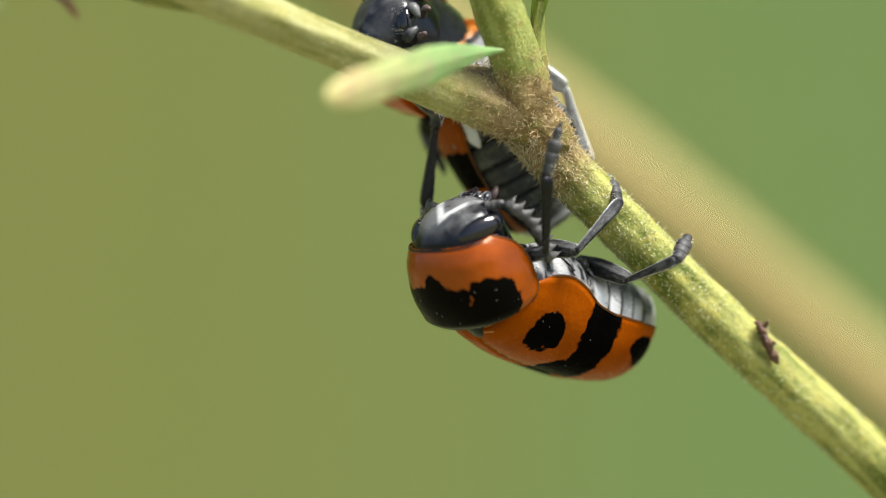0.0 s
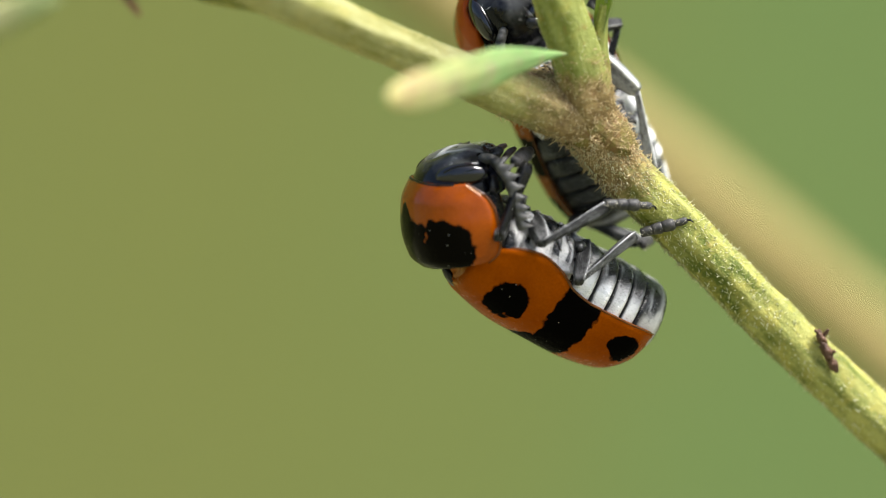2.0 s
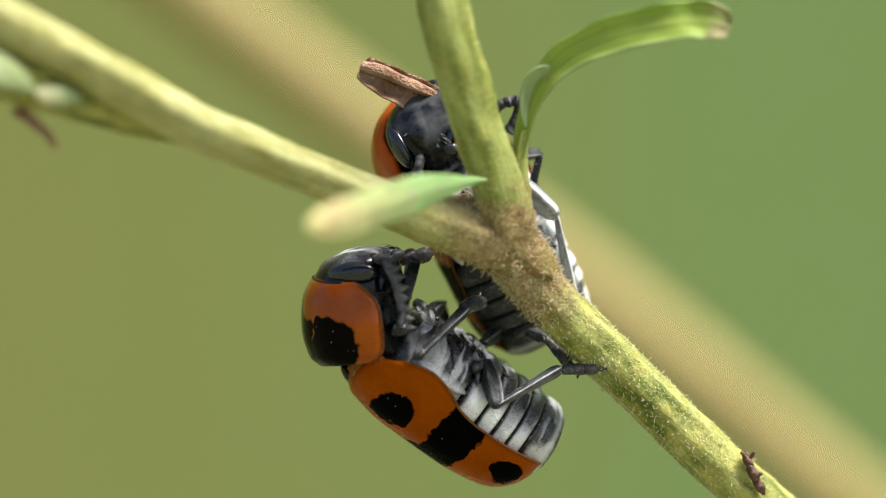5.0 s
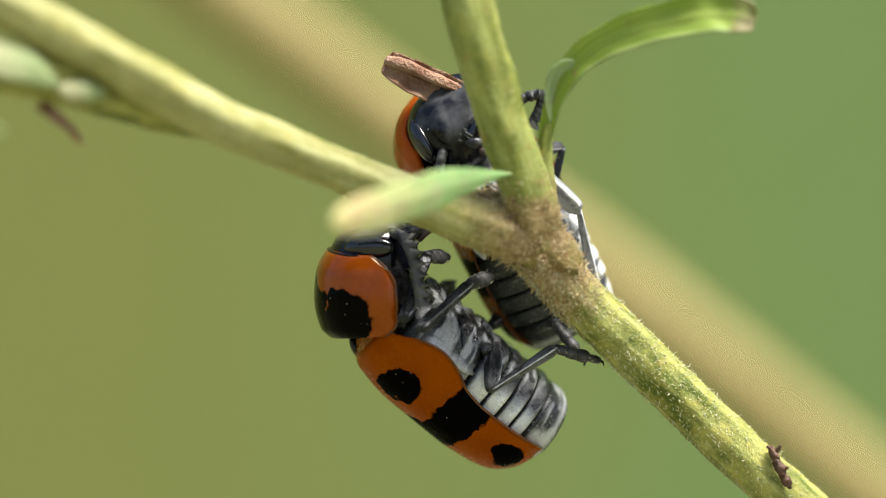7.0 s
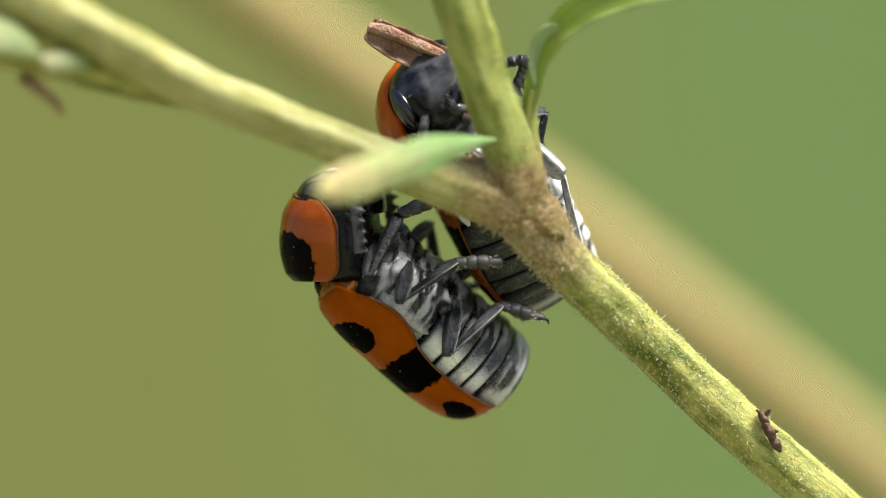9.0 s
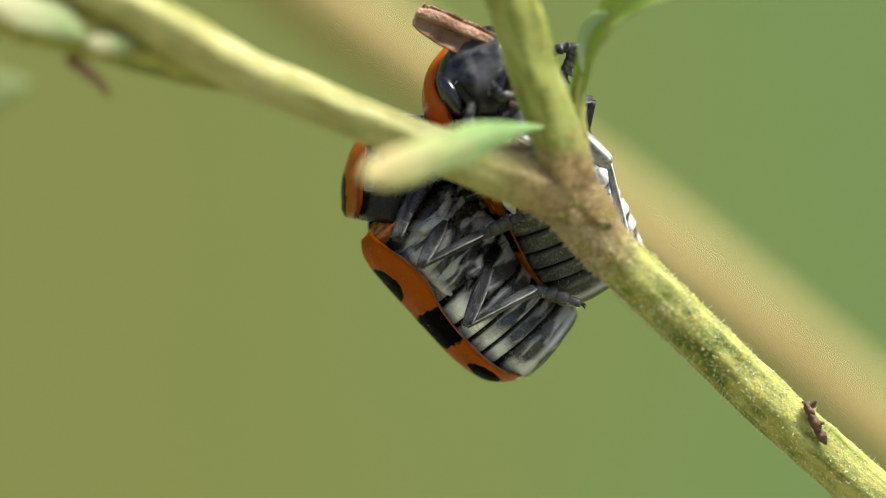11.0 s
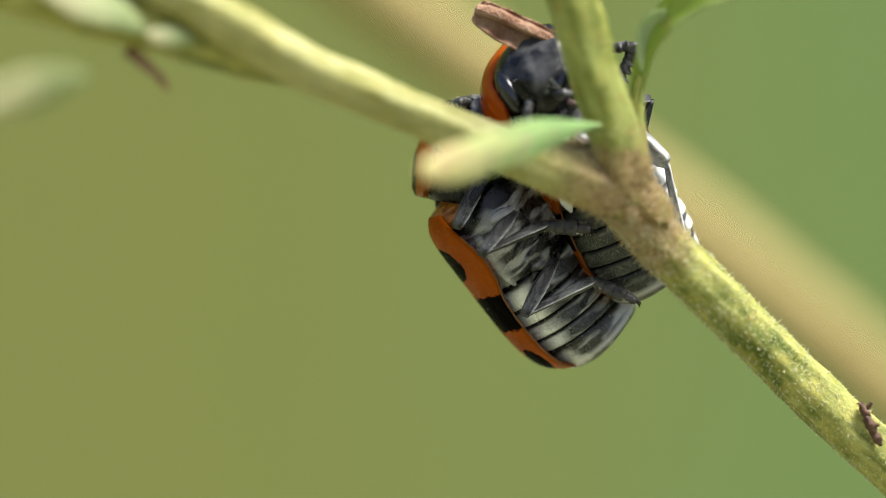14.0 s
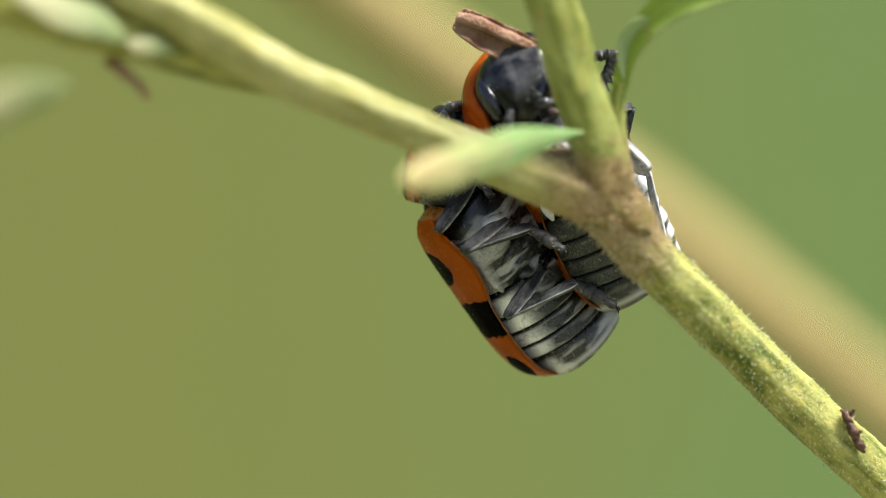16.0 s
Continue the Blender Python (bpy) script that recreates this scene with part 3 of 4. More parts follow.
    part("bract_edge", fold, M_DRY, plant, "rolled upper edge of the withered leaf stub")
    bm = blade([(-11.36, -7.4, 4.07), (-11.01, -7.4, 3.77), (-10.57, -7.3, 3.42), (-10.17, -7.2, 2.95)], [(0, 0.22), (0.4, 0.18), (0.75, 0.13), (1, 0.04)], (0.2, 0.5, 0.8), 0.5, 0.15, 16, 8, 0.2)
    part("bract", bm, M_DRY, plant, "withered brown stub under the branch")


build_plant()


def dry_bud():
    """A shrivelled brown scrap on the stem: three knobs and a few bristles."""
    root = thing("dry_bud", "shrivelled dark brown bud scrap on the stem", "bud")
    mb = mat_plain("dark_brown_scrap", (0.07, 0.032, 0.018), (0.19, 0.1, 0.06), 0.5, 4.0, 0.6, 0.05)
    for c, size in (((9.86, 0.58, -6.13), (0.26, 0.18, 0.13)), ((10.01, 0.55, -6.47), (0.31, 0.2, 0.16)), ((10.20, 0.62, -6.84), (0.29, 0.18, 0.15))):
        part("scale", lump(c, size, Matrix.Rotation(radians(62), 3, "Y"), 10, 12, 0.45, 3.0, c[0]), mb, root)
    for a, b in (((9.78, 0.6, -6.03), (9.64, 0.5, -5.86)), ((9.92, 0.6, -6.03), (10.06, 0.5, -5.83)), ((10.12, 0.6, -6.54), (10.27, 0.4, -6.50))):
        part("bristle", tube([a, Vector(a).lerp(Vector(b), 0.5) + Vector((0.02, -0.03, 0.02)), b], [(0, 0.08), (1, 0.04)], 6, 6)[0], mb, root)


dry_bud()


def straw():
    root = thing("grass_stalk", "straw-coloured grass stalk behind the plant", "stalk")
    bm, _ = tube([(-26.61, 70, 26.05), (-16.30, 70, 17.09), (-8.69, 70, 10.58), (-0.59, 71, 4.41), (7.83, 72, -1.83), (17.82, 73, -10.05), (27.90, 74, -18.47)], [(0, 1.8), (0.5, 1.6), (1, 1.65)], 50, 20, 8, 0.03, 0.04, 4)
    part("stalk", bm, M_STRAW, root)
    end = Vector((27.90, 74, -18.47))
    low, _ = tube([end + Vector((-1.5, 0, 1.2)), end, end + Vector((20, 2, -20)), end + Vector((80, 6, -150)), Vector((end.x + 110, 90, -455))], [(0, 1.74), (1, 2.0)], 50, 16, 8, 0.03, 0.04, 5)
    part("lower_stalk", low, M_STRAW, root)


straw()


# ---------------------------------------------------------------- the beetles
def basis(fwd, up):
    """A turn whose x is forward, z the back."""
    x = Vector(fwd).normalized()
    z = Vector(up)
    z = (z - x * z.dot(x)).normalized()
    return Matrix((x, z.cross(x), z)).transposed()


EL_W = [(0, 1.5), (0.04, 1.78), (0.14, 2.0), (0.3, 2.02), (0.5, 1.98), (0.72, 2.05), (0.86, 1.93), (0.94, 1.58), (0.98, 1.12), (1, 0.75)]
EL_H = [(0, 1.5), (0.06, 1.82), (0.3, 2.08), (0.6, 2.1), (0.82, 1.92), (0.93, 1.46), (0.98, 0.9), (1, 0.5)]
EL_M = [(0, 0.25), (0.06, -0.1), (0.15, -0.42), (0.25, -0.54), (0.35, -0.4), (0.47, -0.02), (0.58, 0.08), (0.75, 0.06), (0.9, 0.02), (1, 0.1)]


def elytron(side, width=1.0):
    """One wing case: outer and inner skin, with a raised rim along its margin."""
    bm = bmesh.new()
    n, m = 48, 24
    rings = []
    for i in range(n + 1):
        u = i / n
        x = 3.02 - 6.32 * u
        w, h, g = curve(EL_W, u) * width, curve(EL_H, u), curve(EL_M, u)
        outer, inner = [], []
        for j in range(m + 1):
            f = 0.5 * math.pi * j / m
            cy, sz = max(0.0, math.cos(f)) ** 0.82, math.sin(f) ** 0.86
            rim = 0.05 * math.exp(-(j / 1.3) ** 2)
            seam = -0.04 * math.exp(-((m - j) / 1.2) ** 2)
            y = 0.012 + (w + rim) * cy
            z = g + (h - g) * sz + seam + 0.012 * noise.noise(Vector((x * 1.5, y * 1.5, 2)))
            xx = x + (0.22 * math.cos(f) ** 2 * (1 if u < 0.5 else 0) * (1 - u * 2) if u < 0.5 else 0.0)
            outer.append(Vector((xx, side * y, z)))
            inner.append(Vector((xx * 0.985, side * max(0.012, y - 0.09 * cy - 0.01), g + (h - g) * sz * 0.94 + 0.02)))
        rings.append(outer + inner[::-1])
    skin(bm, rings, True, True)
    if side < 0:
        bmesh.ops.reverse_faces(bm, faces=bm.faces)
    bmesh.ops.recalc_face_normals(bm, faces=bm.faces)
    return bm


BELLY_W = [(0, 1.1), (0.06, 1.5), (0.2, 1.78), (0.5, 1.84), (0.75, 1.8), (0.9, 1.64), (0.97, 1.46), (1, 1.2)]
BELLY_Z = [(0, -0.95), (0.12, -1.3), (0.35, -1.42), (0.55, -1.36), (0.8, -1.34), (0.93, -1.3), (0.98, -1.2), (1, -0.95)]
BELLY_L = 6.12


def belly_ring(u, swell=1.0, seg=36):
    x = 2.9 - BELLY_L * u
    w, zb = curve(BELLY_W, u) * swell, curve(BELLY_Z, u) * swell
    ring = []
    for j in range(seg):
        a = 2 * math.pi * j / seg
        c, s = math.cos(a), math.sin(a)
        y = w * math.copysign(abs(c) ** 0.8, c)
        top = min(1.25, curve(EL_H, u) * 0.72)
        z = 0.1 + (top * abs(s) ** 0.8 if s > 0 else (zb - 0.1) * abs(s) ** 0.85)
        ring.append(Vector((x - curve([(0.4, 0), (0.46, 0.18), (0.85, 0.14), (1, -0.05)], u) * (1 - abs(c)) * (s < 0), y, z)))
    return ring


def elytron_rim(side, width=1.0):
    """The dark bead along a wing case's lower edge."""
    pts = []
    for i in range(4, 39):
        u = i / 40
        x = 3.02 - 6.32 * u + (0.22 * (1 - u * 2) if u < 0.5 else 0.0)
        pts.append(Vector((x, side * (curve(EL_W, u) * width + 0.045), curve(EL_M, u) - 0.01)))
    return tube(pts, [(0, 0.02), (0.1, 0.04), (0.9, 0.04), (1, 0.02)], 90, 8)[0]


def belly_plate(u0, u1, lip, swell=1.0, folds=0.0):
    bm = bmesh.new()
    rings = []
    steps = 28 if folds else 8
    for i in range(steps + 1):
        t = i / steps
        rings.append(belly_ring(lerp(u0, u1, t), swell * (1 + lip * (t ** 0.8 - 0.7) - 0.03 * (t > 0.95))))
    if folds:
        rings = [[p * (1 + folds * 0.5 * max(-0.6, math.sin((p.x + 0.6 * abs(p.y)) * 6.0)) * (p.z < 0.1))  for p in ring] for ring in rings]
        rings = [[Vector((base, p.y, p.z)) for p in ring] for ring, base in zip(rings, [2.9 - BELLY_L * lerp(u0, u1, i / steps) for i in range(steps + 1)])]
    rings.append([p.lerp(Vector((p.x, 0, 0.1)), 0.12) for p in rings[-1]])
    skin(bm, rings, True, True, [i / (steps + 1) for i in range(steps + 2)])
    bmesh.ops.recalc_face_normals(bm, faces=bm.faces)
    return bm


def side_plate(s):
    """Long plate along the chest's flank, raised, with a furrow to the middle."""
    bm = bmesh.new()
    rings = []
    for i in range(17):
        u = i / 16
        ring = belly_ring(lerp(0.12, 0.43, u), 1.0)
        half = curve([(0, 0.1), (0.2, 0.26), (0.8, 0.2), (1, 0.05)], u)
        c = [p for k, p in enumerate(ring) if k == 34][0]
        c = Vector((c.x, s * c.y, c.z))
        out, down = Vector((0, s * 0.83, -0.55)), Vector((0, -s * 0.55, -0.83))
        rings.append([c + down * half * math.cos(a) + out * (-0.01 + 0.09 * math.sin(a) * (half / 0.3)) for a in [k * math.pi / 6 for k in range(12)]])
    skin(bm, rings, True, True, [0.45] * 17)
    bmesh.ops.recalc_face_normals(bm, faces=bm.faces)
    return bm


def chest_ridge(u0, s, slant, swell, height=0.09, half=0.15):
    """A keeled plate of the chest that runs from the middle outwards and back."""
    bm = bmesh.new()
    rings = []
    n = 16
    for i in range(n + 1):
        t = i / n
        a = math.pi * lerp(1.46, 1.2, t)
        k = a / (2 * math.pi) * 36
        ring = belly_ring(u0 + slant * t, swell)
        c = ring[int(k) % 36].lerp(ring[(int(k) + 1) % 36], k - int(k))
        c = Vector((2.9 - BELLY_L * (u0 + slant * t), -s * c.y, c.z))
        out = Vector((0, -s * math.cos(a), math.sin(a))).normalized()
        fade = curve([(0, 0.3), (0.25, 1.0), (0.7, 0.9), (1, 0.2)], t)
        rings.append([c + Vector((1, 0, 0)) * half * fade * math.copysign(abs(math.cos(w)) ** 1.4, math.cos(w)) + out * height * fade * math.copysign(abs(math.sin(w)) ** 1.4, math.sin(w)) for w in [q * math.pi / 6 for q in range(12)]])
    skin(bm, rings, True, True, [0.3 + 0.04 * i for i in range(n + 1)])
    bmesh.ops.recalc_face_normals(bm, faces=bm.faces)
    return bm


def belly_surface(u0, u1):
    out = []
    for i in range(50):
        u = lerp(u0, u1, i / 49)
        ring = belly_ring(u)
        for j in range(len(ring)):
            a = 2 * math.pi * j / len(ring)
            if math.sin(a) < 0.12:
                d = Vector((0.0, math.cos(a), math.sin(a))).normalized()
                out.append((ring[j], d, Vector((-1, 0, 0))))
    return out


PR_W = [(0, 1.66), (0.1, 1.82), (0.4, 1.87), (0.75, 1.72), (0.93, 1.5), (1, 1.36)]
PR_H = [(0, 1.6), (0.1, 1.84), (0.4, 1.98), (0.75, 1.88), (0.95, 1.62), (1, 1.48)]


def pronotum():
    """The domed neck shield with a fine rim, open below where the prosternum sits."""
    bm = bmesh.new()
    n, m = 32, 44
    rings = []
    for i in range(n + 1):
        u = i / n
        w, h = curve(PR_W, u), curve(PR_H, u)
        lo = -0.1 + 0.6 * max(0.0, (u - 0.6) / 0.4) ** 2 + 0.35 * max(0.0, (0.22 - u) / 0.22) ** 2
        outer, inner = [], []
        for j in range(m + 1):
            f = math.pi * j / m
            c, s = math.cos(f), math.sin(f)
            y = w * math.copysign(abs(c) ** 0.85, c)
            z = lo + (h - lo) * s ** 0.8
            rim = 0.02 * (math.exp(-((n - i) / 1.0) ** 2) + math.exp(-(i / 1.0) ** 2)) + 0.05 * (math.exp(-(j / 1.2) ** 2) + math.exp(-((m - j) / 1.2) ** 2))
            x = 2.35 * u + 0.1 * (1 - abs(c)) * (1 - u) * -1 - 0.1 * u * abs(c) ** 2
            k = 1 + rim * 0.5
            outer.append(Vector((x, y * k, lo + (z - lo) * k)))
            inner.append(Vector((x, y * 0.93, lo + (h - lo) * s ** 0.8 * 0.93)))
        rings.append(outer + inner[::-1])
    skin(bm, rings)
    bmesh.ops.recalc_face_normals(bm, faces=bm.faces)
    return bm


def prosternum():
    bm = bmesh.new()
    rings = []
    for i in range(13):
        u = i / 12
        w, h = curve(PR_W, u) * 0.86, curve(PR_H, u) * 0.8
        ring = []
        for j in range(28):
            a = 2 * math.pi * j / 28
            c, s = math.cos(a), math.sin(a)
            ring.append(Vector((2.2 * u - 0.05, w * math.copysign(abs(c) ** 0.85, c), h * s if s > 0 else (0.95 - 0.25 * u) * s)))
        rings.append(ring)
    skin(bm, rings)
    bmesh.ops.recalc_face_normals(bm, faces=bm.faces)
    return bm


def head():
    """Broad bowed head that sits in the neck shield, its face turned downwards."""
    bm = bmesh.new()
    rings = []
    n, m = 26, 32
    for i in range(n + 1):
        u = i / n
        a = 0.5 * math.pi * u
        r = max(0.03, math.cos(a) ** 0.62)
        ring = []
        for j in range(m):
            w = 2 * math.pi * j / m
            c, s = math.cos(w), math.sin(w)
            x = 1.75 + 1.52 * math.sin(a) ** 0.95
            y = 1.42 * r * math.copysign(abs(c) ** 0.9, c)
            z = 0.36 + (1.22 if s > 0 else 1.4) * r * s - 0.45 * u * u
            face = -0.06 * math.exp(-((u - 0.75) / 0.15) ** 2) * (1 - abs(c)) + 0.03 * noise.noise(Vector((x, y, z)) * 2.5)
            ring.append(Vector((x + face, y, z)))
        rings.append(ring)
    skin(bm, rings)
    bmesh.ops.recalc_face_normals(bm, faces=bm.faces)
    return bm


def antenna(side, path=None):
    """Toothed feeler of eleven joints."""
    bm = bmesh.new()
    p = path or [Vector((2.75, side * 0.9, -0.2)), Vector((2.72, side * 1.35, -0.4)), Vector((2.25, side * 1.75, -0.6)), Vector((1.5, side * 1.95, -0.7)), Vector((0.8, side * 2.0, -0.75))]
    n = 66
    pts = spline(p, n)
    rings = []
    for i, (c, (t, _, _)) in enumerate(zip(pts, frames(pts))):
        joint, u = divmod(i / n * 11, 1.0)
        out = Vector((0.3, side * 0.5, -0.8))
        out = (out - t * out.dot(t)).normalized()
        o2 = t.cross(out)
        r0 = (0.15 if joint < 3 else 0.16) * (0.8 + 0.2 * math.sin(math.pi * min(1, u + 0.12)) ** 0.5)
        tooth = 0.0 if joint < 3 else 0.36 * u ** 2
        rings.append([c + out * math.cos(w) * (r0 + (tooth if math.cos(w) > 0.5 else 0)) + o2 * math.sin(w) * r0 for w in [k * math.pi / 4 for k in range(8)]])
    skin(bm, rings)
    bmesh.ops.recalc_face_normals(bm, faces=bm.faces)
    return bm


def limb(length, r0, r1, r2, flat=0.75, seg=14, n=14):
    """A leg joint along +x, thickest near the middle, with a groove."""
    bm = bmesh.new()
    rings = []
    for i in range(n + 1):
        u = i / n
        r = curve([(0, r0), (0.45, r1), (0.92, r2), (1, r2 * 0.75)], u)
        ring = []
        for j in range(seg):
            a = 2 * math.pi * j / seg
            k = 1 - 0.12 * math.exp(-((a - 4.7) / 0.35) ** 2)
            c, q = math.cos(a), math.sin(a)
            ring.append(Vector((u * length, r * k * math.copysign(abs(c) ** 1.7, c) * flat, r * k * math.copysign(abs(q) ** 1.7, q))))
        rings.append(ring)
    skin(bm, rings, True, True, [i / n for i in range(n + 1)])
    return bm


def limb_surface(length, r):
    return [(Vector((u * length / 20, r * 0.75 * math.cos(a), r * math.sin(a))), Vector((0, math.cos(a), math.sin(a))), Vector((1, 0, 0)))
            for u in range(1, 19) for a in [k * 0.6 for k in range(10)]]


FEMUR, TIBIA, TARSUS = 2.0, 2.4, 1.5


def tarsus(length):
    """Three lobed pads and a claw joint."""
    bm = bmesh.new()
    x = 0.0
    for ln, r in ((0.38, 0.2), (0.32, 0.24), (0.36, 0.25), (0.4, 0.15)):
        ln *= length / 1.38
        rings = []
        for i in range(6):
            u = i / 5
            k = curve([(0, 0.85), (0.6, 1.0), (0.9, 0.95), (1, 0.75)], u) * r
            rings.append([Vector((x + u * ln, k * math.cos(a), 0.78 * k * math.sin(a))) for a in [j * math.pi / 5 for j in range(10)]])
        skin(bm, rings)
        x += ln * 0.86
    return bm


def claw(length, s):
    return tube([(length * 0.95, 0, 0), (length * 1.02, s * 0.04, -0.03), (length * 1.06, s * 0.05, -0.12)], [(0, 0.045), (1, 0.012)], 6, 6)[0]


NECK_SIZE = (1.07, 1.05, 1.06)


def build_beetle(label, seed, rear=False, feelers=None):
    """A long-legged leaf beetle; returns the thing, its neck part and its leg joints."""
    r = random.Random(seed)
    swell = 0.99 if rear else 1.0
    root = thing("beetle", label, "beetle", group="pair of beetles")
    for s in (-1, 1):
        part("elytron", elytron(s, 0.91 if rear else 1.0), M_ELYTRON, root, "orange wing case with black spots and band")
        part("elytron_rim", elytron_rim(s, 0.91 if rear else 1.0), M_RIM, root, "thin brown edge of the wing case")
    part("scutellum", lump((2.95, 0, 1.5), (0.4, 0.35, 0.16), Matrix.Rotation(radians(25), 3, "Y"), 8, 14, 0.03), M_DARK, root, "small black shield plate")
    part("abdomen", belly_plate(0.3, 0.985, 0.0, 0.9 * swell), M_DARK, root, "black membrane between the belly plates")
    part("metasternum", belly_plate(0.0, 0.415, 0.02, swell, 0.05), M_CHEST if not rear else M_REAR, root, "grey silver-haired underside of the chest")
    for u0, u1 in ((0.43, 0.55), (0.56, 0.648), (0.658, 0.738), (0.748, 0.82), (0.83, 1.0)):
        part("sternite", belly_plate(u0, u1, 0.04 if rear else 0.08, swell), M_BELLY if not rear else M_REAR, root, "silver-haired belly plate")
    part("belly_hair", fur(belly_surface(0.05, 0.99), 800 if rear else 2200, 0.07, 0.005, r, 1.8, 0.5, lambda p, q: noise.noise(p * 1.5) + 0.3 * abs(p.y) > q.uniform(0.1, 0.7)), M_SILVER, root, "short silver hairs", kind="stuff")
    part("hinge", lump((2.85, 0, 0.55), (0.42, 1.68, 1.0), None, 16, 32, 0.2, 4.0), M_HINGE, root, "brown-orange skin of the neck joint")
    neck = part("pronotum", pronotum(), M_PRONOTUM if not rear else M_PRONOTUM_PLAIN, root, "glossy orange neck shield with black blotches")
    part("prosternum", prosternum(), M_DARK, neck, "black underside of the neck")
    if not rear:
        rim = [Vector((2.33 - 0.1 * math.cos(f) ** 2, 1.36 * math.copysign(abs(math.cos(f)) ** 0.85, math.cos(f)), 0.5 + 1.0 * math.sin(f) ** 0.8)) for f in [math.pi * (0.08 + 0.84 * i / 24) for i in range(25)]]
        part("collar", tube(rim, [(0, 0.035), (1, 0.035)], 60, 8)[0], M_DARK, neck, "thin dark rim of the neck shield")
    for s in () if rear else (-1, 1):
        edge = [Vector((2.35 * u - 0.1 * u, s * (curve(PR_W, u) + 0.03), -0.1 + 0.6 * max(0.0, (u - 0.6) / 0.4) ** 2 + 0.35 * max(0.0, (0.22 - u) / 0.22) ** 2)) for u in [i / 20 for i in range(21)]]
        part("shield_rim", tube(edge, [(0, 0.035), (0.5, 0.045), (1, 0.03)], 50, 8)[0], M_RIM, neck, "thin brown edge of the neck shield")
    part("head", head(), M_HEAD_GREY if rear else M_HEAD, neck, "glossy blue-black head")
    face = []
    for i in range(260):
        u, w = r.uniform(0.6, 0.93), r.choice((-1, 1)) * r.gauss(0.55, 0.16) - 1.57
        rr = math.cos(0.5 * math.pi * u) ** 0.62
        c, q = math.cos(w), math.sin(w)
        p = Vector((1.75 + 1.52 * math.sin(0.5 * math.pi * u) ** 0.95, 1.42 * rr * c, 0.36 + (1.22 if q > 0 else 1.4) * rr * q - 0.45 * u * u))
        face.append((p, Vector((0.8 * u, rr * c, rr * q)).normalized(), Vector((0, 0, -1))))
    part("face_hair", fur(face, 60, 0.15, 0.005, r, 2.2, 0.3), M_SILVER, neck, "white hairs beside the jaws", kind="stuff")
    for s in (-1, 1):
        part("eye", lump((2.55, s * 1.08, 0.5), (0.42, 0.3, 0.74), Matrix.Rotation(radians(26 * s), 3, "X"), 14, 22, 0.0), M_EYE, neck, "oval glossy black eye")
        part("cheek_hair", fur([(Vector((2.85 + 0.15 * math.cos(q), s * (0.8 + 0.12 * math.sin(2 * q)), 0.1 + 0.5 * math.sin(q))), Vector((0.5, s * 0.8, -0.1)), Vector((0.2, 0, 1))) for q in [0.3 * j for j in range(21)]], 90, 0.16, 0.009, r, 0.8, 1.0), M_SILVER, neck, "tuft of white hairs beside the eye", kind="stuff")
        part("antenna", antenna(s, feelers if s == 1 else None), M_FEELER, neck, "black toothed feeler")
        part("mandible", tube([(2.7, s * 0.35, -0.6), (2.95, s * 0.4, -0.85), (2.9, s * 0.15, -1.08)], [(0, 0.24), (0.6, 0.17), (1, 0.05)], 10, 12)[0], M_HEAD, neck, "short black jaw")
    part("clypeus", lump((2.98, 0, -0.32), (0.28, 0.62, 0.2), Matrix.Rotation(radians(20), 3, "Y"), 12, 20, 0.05), M_HEAD, neck, "short black plate over the mouth")
    part("labrum", lump((2.98, 0, -0.66), (0.26, 0.46, 0.24), Matrix.Rotation(radians(35), 3, "Y"), 12, 20, 0.03), M_EYE, neck, "rounded glossy black upper lip")
    for s in (-1, 1):
        part("palp", tube([(2.6, s * 0.3, -1.0), (2.85, s * 0.42, -1.2), (2.95, s * 0.36, -1.42)], [(0, 0.09), (0.6, 0.11), (1, 0.06)], 10, 10)[0], M_PALP, neck, "brown mouth feeler")
    legs = []
    f0 = t0 = a0 = None
    for i in range(6):
        if f0 is None:
            f0 = part("femur", limb(FEMUR, 0.2, 0.33, 0.25, 0.75, 20), M_LEG, root, "grey-haired black thigh")
            t0 = part("tibia", limb(TIBIA, 0.14, 0.2, 0.27, 0.7, 20), M_SHIN, root, "grey-haired black shin")
            a0 = part("tarsus", tarsus(TARSUS), M_FOOT, root, "black lobed foot")
            h1 = part("femur_hair", fur(limb_surface(FEMUR, 0.22), 130, 0.09, 0.004, r, 2.0, 0.3), M_SILVER, f0, kind="stuff")
            h2 = part("tibia_hair", fur(limb_surface(TIBIA, 0.13), 130, 0.09, 0.004, r, 2.0, 0.3), M_SILVER, t0, kind="stuff")
            h3 = part("foot_fringe", fur([(Vector((TARSUS * (0.05 + 0.043 * j), q * 0.19, 0.0)), Vector((0.3, q, -0.1)), Vector((1, 0, 0))) for j in range(18) for q in (-1, 1)], 130, 0.08, 0.01, r, 0.4, 0.5), M_FRINGE, a0, "cream hairs along the foot", kind="stuff")
            c1, c2 = part("claw", claw(TARSUS, 1), M_DARK, a0), part("claw", claw(TARSUS, -1), M_DARK, a0)
            legs.append((f0, t0, a0))
        else:
            trio = tuple(clone(o, Matrix()) for o in (f0, t0, a0))
            for o, kids in zip(trio, ((h1,), (h2,), (h3, c1, c2))):
                for c in kids:
                    q = clone(c, Matrix())
                    q.parent = o
                    tagged(q, kind=c.get("kind", ""))
            if i == 3:
                trio[1].data = legs[0][1].data
            legs.append(trio)
        if i == 0:
            front = t0.data.copy()
            for v in front.vertices:
                v.co.y *= 1.2
            front.materials.clear()
            front.materials.append(M_DARK)
